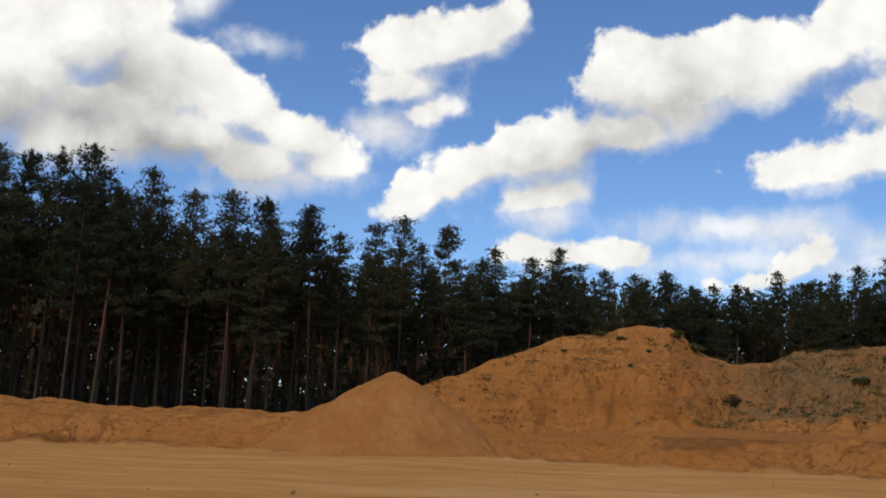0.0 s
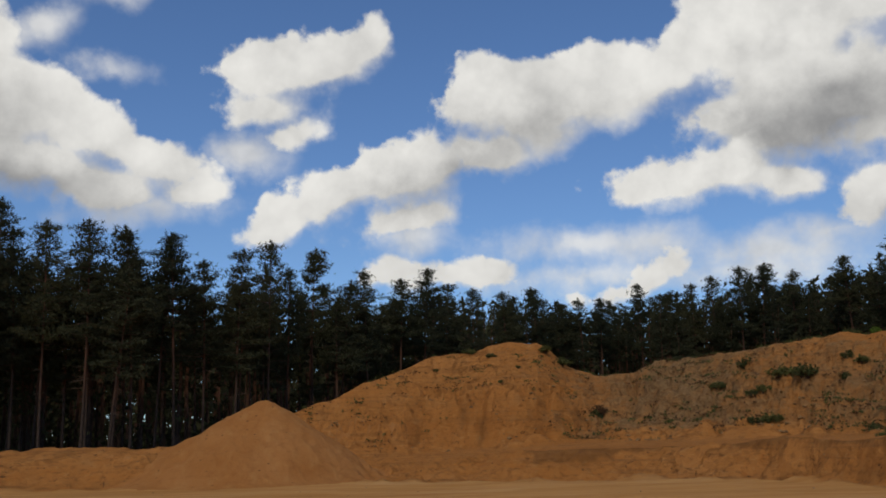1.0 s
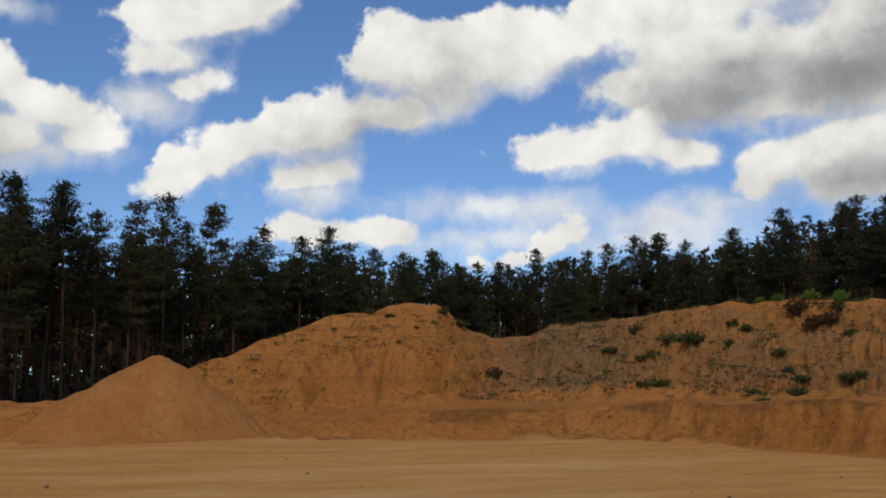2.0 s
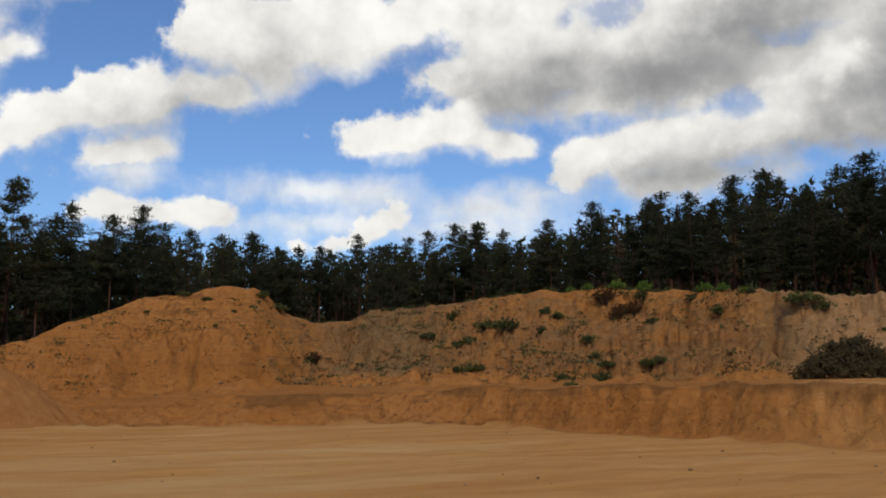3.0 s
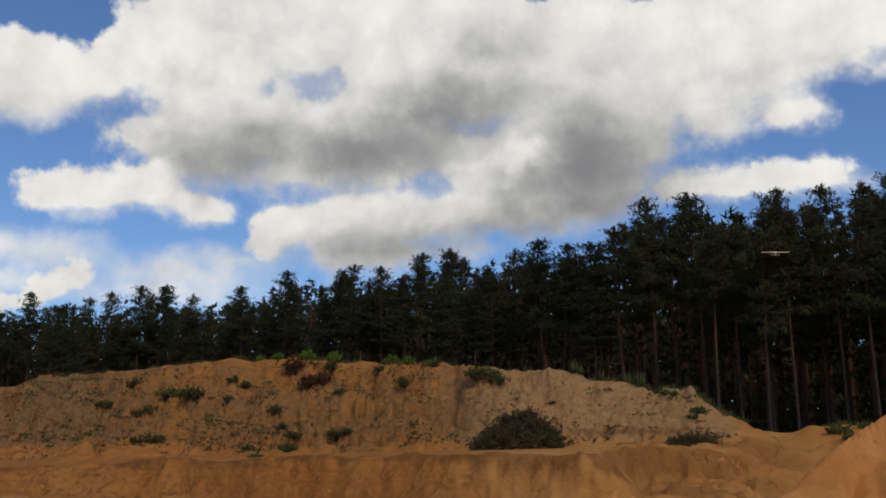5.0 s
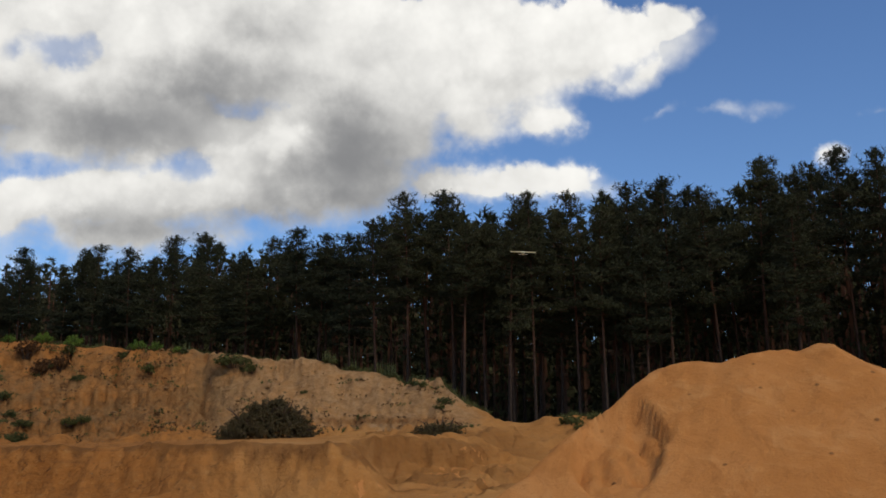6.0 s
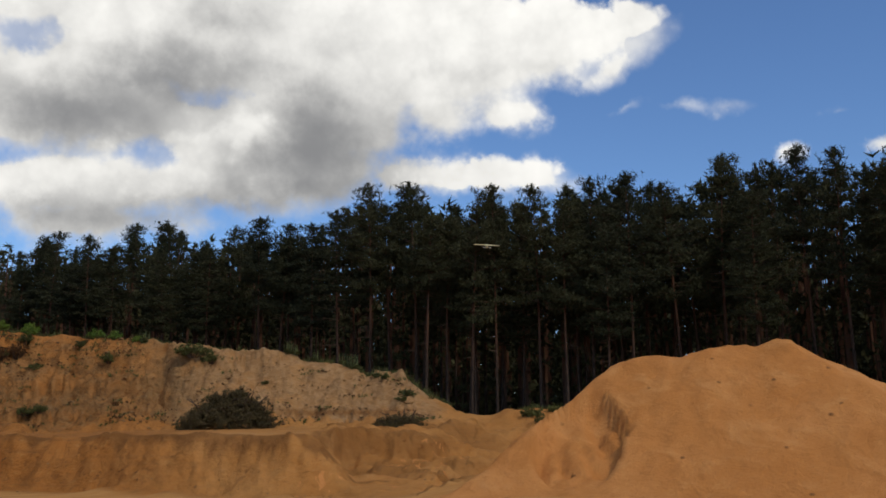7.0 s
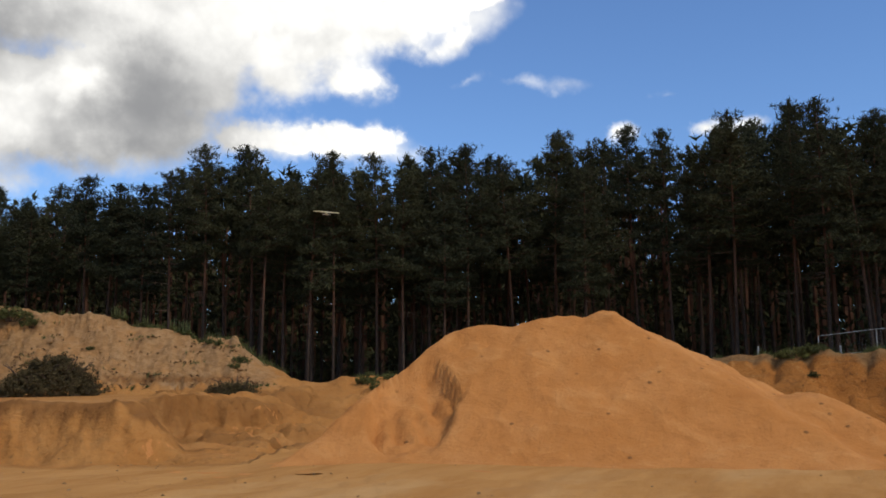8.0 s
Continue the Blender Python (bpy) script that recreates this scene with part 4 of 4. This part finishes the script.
# ---- plants, brushwood and small things ----
def bush_mesh(name, seed, width, tall, leaf, stems, blades, size, flat=0.0, leaf_width=0.22, twig=TWIG):
    """A bush of arching stems with small leaves at their outer parts."""
    rng = np.random.default_rng(seed)
    sticks, cent = [], []
    for i in range(stems):
        a, s = rng.uniform(0, 6.28), math.sqrt(rng.uniform(0, 1))
        top = np.array([math.cos(a) * s * width / 2, math.sin(a) * s * width / 2, tall * (1 - 0.6 * s * s) * rng.uniform(0.6, 1.1) * (1 - flat * s)])
        foot = np.array([top[0] * 0.25, top[1] * 0.25, -0.12])
        mid = (foot + top) / 2 + np.array([0, 0, tall * 0.12])
        sticks.append(tube([foot, mid, top], [0.018, 0.012, 0.004], 3))
        for v in (0.45, 0.65, 0.85, 1.0):
            q = foot + (top - foot) * v + np.array([0, 0, tall * 0.1 * math.sin(3.14 * v)])
            cent.append(q + rng.normal(0, 1, (2, 3)) * width * 0.05)
    wood = join(sticks)
    me = mesh_of(name, *join([wood, tufts(np.concatenate(cent), rng, blades, size, size * leaf_width)]), twig, False)
    me.materials.append(leaf)
    me.polygons.foreach_set("material_index", [0 if i < len(wood[1]) else 1 for i in range(len(me.polygons))])
    return me


def place(name, me, az, r, label, category, group="", sink=0.09, scale=1.0, turn=None, wide=1.0):
    x, y, z = at(az, r)
    ob = tagged(new(name, me), label, category, group)
    ob.matrix_basis = pose(x, y, z - sink, 0, 0, random.uniform(0, 360) if turn is None else turn) @ Matrix.Diagonal((scale * wide, scale, scale, 1))
    return ob


# Bushes on the slopes: azimuth, distance, width
GREEN_BUSHES = [(23.6, 60.2, 0.98), (25.1, 61.1, 1.15), (27.1, 58.6, 1.66), (28.3, 57.6, 1.56), (25.5, 57.7, 0.86), (26.1, 57.4, 0.85), (25.4, 55.8, 1.13), (26.3, 54.7, 1.03), (30.7, 58.5, 1.18), (31.3, 57.8, 0.86), (33.1, 54.9, 1.11), (33.4, 53.6, 0.94), (34.0, 51.1, 1.03), (33.8, 48.9, 1.32), (36.4, 51.0, 1.17), (37.1, 50.2, 1.02), (32.0, 41.8, 0.62), (30.3, 56.8, 0.77), (40.6, 53.1, 1.08), (45.1, 50.8, 1.37), (46.1, 50.7, 1.23), (49.2, 48.5, 0.52)]
GREEN_BUSHES_B = [(57.4, 46.3, 1.0), (57.1, 45.8, 0.8), (36.8, 54.6, 0.88), (36.2, 56.4, 0.99), (31.5, 51.1, 0.62), (16.6, 61.8, 1.25), (20.9, 58.9, 0.8), (39.1, 54.9, 0.96), (9.4, 67.1, 0.91), (11.3, 61.0, 0.58), (12.2, 63.3, 0.6), (13.8, 66.0, 1.07), (14.7, 67.0, 1.09), (10.7, 65.4, 0.62), (7.4, 65.4, 0.53), (64.8, 45.5, 0.95), (66.1, 46.6, 0.9), (65.3, 43.4, 0.75), (64.8, 41.7, 0.5), (90.1, 40.4, 0.6), (88.7, 42.1, 0.85), (90.2, 41.7, 1.01), (89.6, 41.7, 1.13)]
RUST_BUSHES = [(34.0, 57.0, 1.37), (34.8, 56.3, 1.19), (35.8, 55.8, 1.1), (35.1, 56.1, 0.95), (16.1, 59.1, 0.83), (16.9, 61.8, 1.13)]
BROOM_BUSHES = [(34.8, 58.3, 1.72), (36.4, 57.6, 1.7), (33.1, 59.1, 1.25), (32.1, 59.7, 1.01), (39.8, 55.1, 1.55), (40.8, 54.4, 1.3), (42.0, 53.2, 0.9)]
SPIKE_PLANTS = [(42.3, 52.9, 0.81), (50.5, 49.9, 0.7), (50.9, 50.0, 0.7), (52.0, 49.8, 0.7), (53.6, 49.3, 0.75), (54.3, 48.8, 0.97), (54.1, 49.0, 0.86), (55.7, 47.7, 0.67), (56.1, 47.2, 0.72), (50.5, 49.8, 0.7)]


def plant_bushes():
    rng = np.random.default_rng(77)
    green = [bush_mesh("bush", 300 + i, 1.0, 0.5, BUSH_LEAF, 30, 9, 0.09, 0.2, 0.26) for i in range(4)]
    broom = [bush_mesh("broom_bush", 320 + i, 1.0, 0.62, BROOM_LEAF, 50, 8, 0.085, 0.0, 0.25) for i in range(2)]
    rust = [bush_mesh("bush", 330 + i, 1.0, 0.7, RUST_LEAF, 30, 7, 0.085, 0.0, 0.3) for i in range(2)]
    for i, (az, r, w) in enumerate(GREEN_BUSHES + GREEN_BUSHES_B):
        place("bush", green[i % 4], az, r, "small dark green bush rooted in the sandy bank", "bush", "bushes on the bank", scale=w * rng.uniform(0.72, 1.0), wide=rng.uniform(1.0, 1.7))
    for i, (az, r, w) in enumerate(RUST_BUSHES):
        place("withered_bush", rust[i % 2], az, r, "withered reddish-brown bush hanging on the sandy bank", "bush", "bushes on the bank", scale=w)
    for i, (az, r, w) in enumerate(BROOM_BUSHES):
        place("broom_bush", broom[i % 2], az, r, "rounded light green broom bush on the rim of the bank", "bush", "broom bushes on the rim", scale=w * 0.62)


def spike_meshes(seed):
    """A stand of tall flower spikes: leafy base and pale upright spikes."""
    rng = np.random.default_rng(seed)
    base = bush_mesh("leaves", seed, 0.9, 0.45, BUSH_LEAF, 18, 5, 0.16)
    spikes = []
    for i in range(7):
        x, y, h = rng.normal(0, 0.26), rng.normal(0, 0.26), rng.uniform(0.7, 1.15)
        c = np.stack([np.full(14, x), np.full(14, y), np.linspace(h * 0.35, h, 14)], -1) + rng.normal(0, 0.012, (14, 3))
        stem = tube([(x * 0.7, y * 0.7, -0.05), (x, y, h)], [0.012, 0.006], 3)
        spikes.append(mesh_of("flower_spike", *join([stem, tufts(c, rng, 6, 0.075, 0.02)]), SPIKE, False))
    return base, spikes


def plant_spikes():
    models = [spike_meshes(340 + i) for i in range(3)]
    for i, (az, r, w) in enumerate(SPIKE_PLANTS):
        x, y, z = at(az, r)
        ob = tagged(new("lupin_plant"), "wild plant with upright pale green flower spikes on the rim", "plant", "flowering plants on the rim")
        base, spikes = models[i % 3]
        part("leaves", base, ob)
        for me in spikes:
            part("flower_spike", me, ob)
        ob.matrix_basis = pose(x, y, z - 0.03, 0, 0, random.uniform(0, 360)) @ Matrix.Scale(w * 0.75, 4)


plant_bushes()
plant_spikes()


def brush_heap(az, r, width, depth, tall, seed, label):
    """A heap of cut brushwood: tangled twigs with withered dark leaves."""
    rng = np.random.default_rng(seed)
    sticks, cent = [], []
    for i in range(int(210 * width)):
        a, s = rng.uniform(0, 6.28), math.sqrt(rng.uniform(0, 1))
        px, py = math.cos(a) * s * width / 2, math.sin(a) * s * depth / 2
        top = tall * math.sqrt(max(0.0, 1 - s ** 2.4)) * (0.82 + 0.18 * math.sin(px * 1.7 + 1)) * rng.uniform(0.1, 1.0) ** 0.6
        d = rng.normal(0, 1, 3) * np.array([0.4, 0.36, 0.2]) * rng.uniform(0.4, 1.1)
        d[2] = abs(d[2]) if rng.uniform() < 0.75 else d[2] * 0.3
        p = np.array([px, py, max(top, 0.02)])
        q = p + d * 0.8
        q[2] = max(q[2], 0.02)
        sticks.append(tube([p, (p + q) / 2 + rng.normal(0, 0.05, 3), q], [0.02, 0.014, 0.004], 3))
        for v in (0.2, 0.5, 0.8, 1.0):
            cent.append((p + (q - p) * v)[None] + rng.normal(0, 0.07, (4, 3)))
    for i in range(7):
        a = rng.uniform(0, 6.28)
        p = np.array([math.cos(a) * width * 0.3, math.sin(a) * depth * 0.3, tall * 0.5])
        q = p + np.array([math.cos(a) * 0.6, math.sin(a) * 0.3, rng.uniform(0.45, 0.8)])
        sticks.append(tube([p, (p + q) / 2 + rng.normal(0, 0.08, 3), q], [0.035, 0.025, 0.01], 4))
    wood = join(sticks)
    cent = np.concatenate(cent)
    cent[:, 2] = np.maximum(cent[:, 2], 0.03)
    me = mesh_of("cut_bush", *join([wood, tufts(cent, rng, 8, 0.085, 0.017, 0.1)]), TWIG, False)
    me.materials.append(BRUSH_LEAF)
    me.polygons.foreach_set("material_index", [0 if i < len(wood[1]) else 1 for i in range(len(me.polygons))])
    place("cut_bush", me, az, r, label, "cut bush", "cut bushes", 0.06, 1.0, -az)


brush_heap(47.1, 41.0, 3.5, 2.2, 1.55, 401, "dark heap of cut brushwood lying on the terrace")
brush_heap(57.0, 41.2, 1.75, 1.2, 0.5, 402, "low heap of withered brushwood lying on the terrace")


def scatter_weeds():
    """Small dry weeds, roots and clods that dot the bank and the floor, too small to pick apart."""
    rng = np.random.default_rng(51)
    pts, tall = [], []
    for i in range(4200):
        az = rng.uniform(-1, 59)
        br, tr = float(LINES[2](az)[0]), float(LINES[3](az)[0])
        share = 0.35 if az < 14 else (1.0 if az < 42 else 0.25)
        if rng.uniform() > share:
            continue
        r = br + (tr - br) * rng.uniform(0.03, 1.05)
        if float(value_noise(np.array(az * 0.8), np.array(r * 0.7), 7)) < 0.06:
            continue
        x, y, z = at(az, r)
        pts.append((x, y, z + 0.01))
    c = np.array(pts)
    half = len(c) // 2
    for name, sub, mat, label, size in (("dry_weeds", c[:half], RUST_LEAF, "small withered brown weeds and roots on the bank", 0.10), ("green_weeds", c[half:], BUSH_LEAF, "small green weeds on the bank", 0.15)):
        sub = sub[np.repeat(np.arange(len(sub)), rng.integers(2, 9, len(sub)))]
        rep = sub + rng.normal(0, 1, sub.shape) * np.array([0.24, 0.24, 0.03])
        tagged(new(name, mesh_of(name, *tufts(rep, rng, 10, size, 0.018, 0.8), mat, False)), label, "weeds", kind="stuff")


def scatter_clods():
    """Crumbled lumps of topsoil and turf that have rolled down the bank."""
    rng = np.random.default_rng(54)
    base = np.array([(0, 0, 1), (1, 0, 0), (0, 1, 0), (-1, 0, 0), (0, -1, 0), (0.6, 0.6, 0.5), (-0.6, 0.6, 0.5), (-0.6, -0.6, 0.5), (0.6, -0.6, 0.5), (0, 0, -0.6)])
    faces = [(0, 5, 6), (0, 6, 7), (0, 7, 8), (0, 8, 5), (5, 1, 2), (5, 2, 6), (6, 2, 3), (6, 3, 7), (7, 3, 4), (7, 4, 8), (8, 4, 1), (8, 1, 5), (9, 2, 1), (9, 3, 2), (9, 4, 3), (9, 1, 4)]
    pieces = []
    for i in range(2400):
        az = rng.uniform(1, 58)
        keep = 0.2 if az < 15 else (0.8 if az < 34 else 0.3)
        br, tr = float(LINES[2](az)[0]), float(LINES[3](az)[0])
        r = br + (tr - br) * (rng.uniform(0, 1) ** 1.4) * 0.95
        if rng.uniform() > keep or float(value_noise(np.array(az * 0.6), np.array(r * 0.5), 9)) < -0.15:
            continue
        x, y, z = at(az, r)
        w = min(0.04 + rng.gamma(1.5, 0.025), 0.17)
        turn = rng.uniform(0, 6.28)
        v = base * rng.uniform(0.7, 1.3, base.shape) * np.array([w * rng.uniform(1.0, 1.6), w, w * 0.8])
        v = np.stack([v[:, 0] * math.cos(turn) - v[:, 1] * math.sin(turn), v[:, 0] * math.sin(turn) + v[:, 1] * math.cos(turn), v[:, 2]], -1) + np.array([x, y, z - w * 0.1])
        pieces.append((v.tolist(), faces))
    tagged(new("soil_clods", mesh_of("soil_clods", *join(pieces), CLOD, False)), "crumbled brown clods of topsoil lying on the bank", "clods", kind="stuff")


def scatter_grass():
    """Grass and low herbs along the rim of the bank, in front of the forest."""
    rng = np.random.default_rng(52)
    pts = []
    for i in range(2600):
        az = rng.uniform(16, 97)
        if 60 < az < 64 or az < 24 and rng.uniform() < 0.6:
            continue
        tr = float(LINES[3](az)[0])
        r = tr + rng.gamma(1.5, 1.6) + 0.3
        if float(value_noise(np.array(az * 0.9), np.array(r * 0.4), 8)) < 0.0:
            continue
        pts.append(at(az, r))
    c = np.repeat(np.array(pts), 3, axis=0)
    c = c + rng.normal(0, 1, c.shape) * np.array([0.15, 0.15, 0.02])
    tagged(new("rim_grass", mesh_of("rim_grass", *tufts(c, rng, 7, 0.30, 0.016, 1.3), BUSH_LEAF, False)), "rough green grass and herbs along the rim", "grass", kind="stuff")


def scatter_stones():
    """Pebbles and sand clods on the driven floor and under the slopes."""
    rng = np.random.default_rng(53)
    pieces = []
    for i in range(420):
        az = rng.uniform(-26, 96)
        fr = float(LINES[0](az)[0])
        r = rng.uniform(12, fr) if i % 2 else fr + rng.normal(0.2, 0.7)
        x, y, z = at(az, r)
        w = rng.gamma(2.0, 0.007) + 0.009
        bm = bmesh.new()
        bmesh.ops.create_icosphere(bm, subdivisions=1, radius=w)
        pieces.append(([(x + v.co.x * rng.uniform(0.7, 1.4), y + v.co.y * rng.uniform(0.7, 1.4), z + 0.3 * w + v.co.z * rng.uniform(0.5, 0.9)) for v in bm.verts], [tuple(v.index for v in f.verts) for f in bm.faces]))
        bm.free()
    tagged(new("pebbles", mesh_of("pebbles", *join(pieces), STONE, False)), "pebbles and sand clods strewn over the pit floor", "pebbles", kind="stuff")


scatter_weeds()
scatter_clods()
scatter_grass()
scatter_stones()


def box(sx, sy, sz, x=0, y=0, z=0):
    v = [(x + a * sx / 2, y + b * sy / 2, z + c * sz / 2) for c in (-1, 1) for a, b in ((-1, -1), (1, -1), (1, 1), (-1, 1))]
    return v, [(3, 2, 1, 0), (4, 5, 6, 7), (0, 1, 5, 4), (1, 2, 6, 5), (2, 3, 7, 6), (3, 0, 4, 7)]


def build_fence():
    """Low steel fence on the rim: posts, rails and thin wire."""
    ob = tagged(new("wire_fence"), "low galvanised steel fence with wire infill on the rim", "fence")
    angles = [90.5 + 2.95 * i for i in range(4)]
    feet = [Vector(at(a, 46.5)) for a in angles]
    for p in feet:
        part("post", mesh_of("post", *tube([p + Vector((0, 0, -0.3)), p + Vector((0, 0, 1.02))], [0.024, 0.024], 8), STEEL), ob)
    for a, b in zip(feet, feet[1:]):
        for h in (1.0, 0.08):
            part("rail", mesh_of("rail", *tube([a + Vector((0, 0, h)), b + Vector((0, 0, h))], [0.016, 0.016], 6), STEEL), ob)
        wires = []
        for k in range(1, 16):
            q = a.lerp(b, k / 16)
            wires.append(tube([q + Vector((0, 0, 0.08)), q + Vector((0, 0, 1.0))], [0.001, 0.001], 3))
        for k in range(1, 6):
            wires.append(tube([a + Vector((0, 0, 0.08 + k * 0.155)), b + Vector((0, 0, 0.08 + k * 0.155))], [0.001, 0.001], 3))
        tagged(part("wire_mesh", mesh_of("wire_mesh", *join(wires), STEEL), ob, "thin grey wire infill"), kind="stuff")
    post = mesh_of("marker_post", *tube([(0, 0, -0.2), (0, 0, 0.62)], [0.05, 0.04], 8), STEEL)
    place("marker_post", post, 84.7 + 2.6, 46.0, "short pale marker post among the grass on the rim", "post", sink=0.0)
    place("marker_post", post, 91.6, 46.0, "short pale marker post among the grass on the rim", "post", sink=0.0)


def build_aircraft():
    """Small model aeroplane in the air before the trees."""
    ob = tagged(new("model_aeroplane"), "small pale yellow model aeroplane flying before the trees", "model aeroplane")
    wing = join([box(1.15, 0.17, 0.022), box(0.5, 0.18, 0.03)])
    part("wing", mesh_of("wing", *wing, YELLOW, False), ob, "thin pale yellow wing")
    part("fuselage", mesh_of("fuselage", *tube([(0, -0.35, -0.09), (0, -0.28, -0.09), (0, 0.05, -0.08), (0, 0.55, -0.05)], [0.02, 0.055, 0.06, 0.015], 10), YELLOW), ob)
    part("tailplane", mesh_of("tailplane", *box(0.4, 0.1, 0.012, 0, 0.52, -0.04), PALE, False), ob)
    part("fin", mesh_of("fin", *box(0.012, 0.11, 0.14, 0, 0.53, 0.03), PALE, False), ob)
    part("propeller", mesh_of("propeller", *join([box(0.24, 0.008, 0.022, 0, -0.36, -0.09), box(0.03, 0.03, 0.03, 0, -0.36, -0.09)]), DARK, False), ob)
    for x in (-0.1, 0.1):
        leg = part("landing_leg", mesh_of("landing_leg", *tube([(x * 0.4, -0.15, -0.12), (x, -0.15, -0.23)], [0.006, 0.006], 5), DARK), ob)
        part("wheel", mesh_of("wheel", *tube([(x - 0.01, -0.15, -0.24), (x + 0.01, -0.15, -0.24)], [0.03, 0.03], 10), DARK), leg)
    a, r = radians(62.3), 43.0
    ob.matrix_basis = pose(r * math.sin(a), r * math.cos(a), 1.65 + r * math.tan(radians(10.95)), 3, 4, -62.3)


build_fence()
build_aircraft()
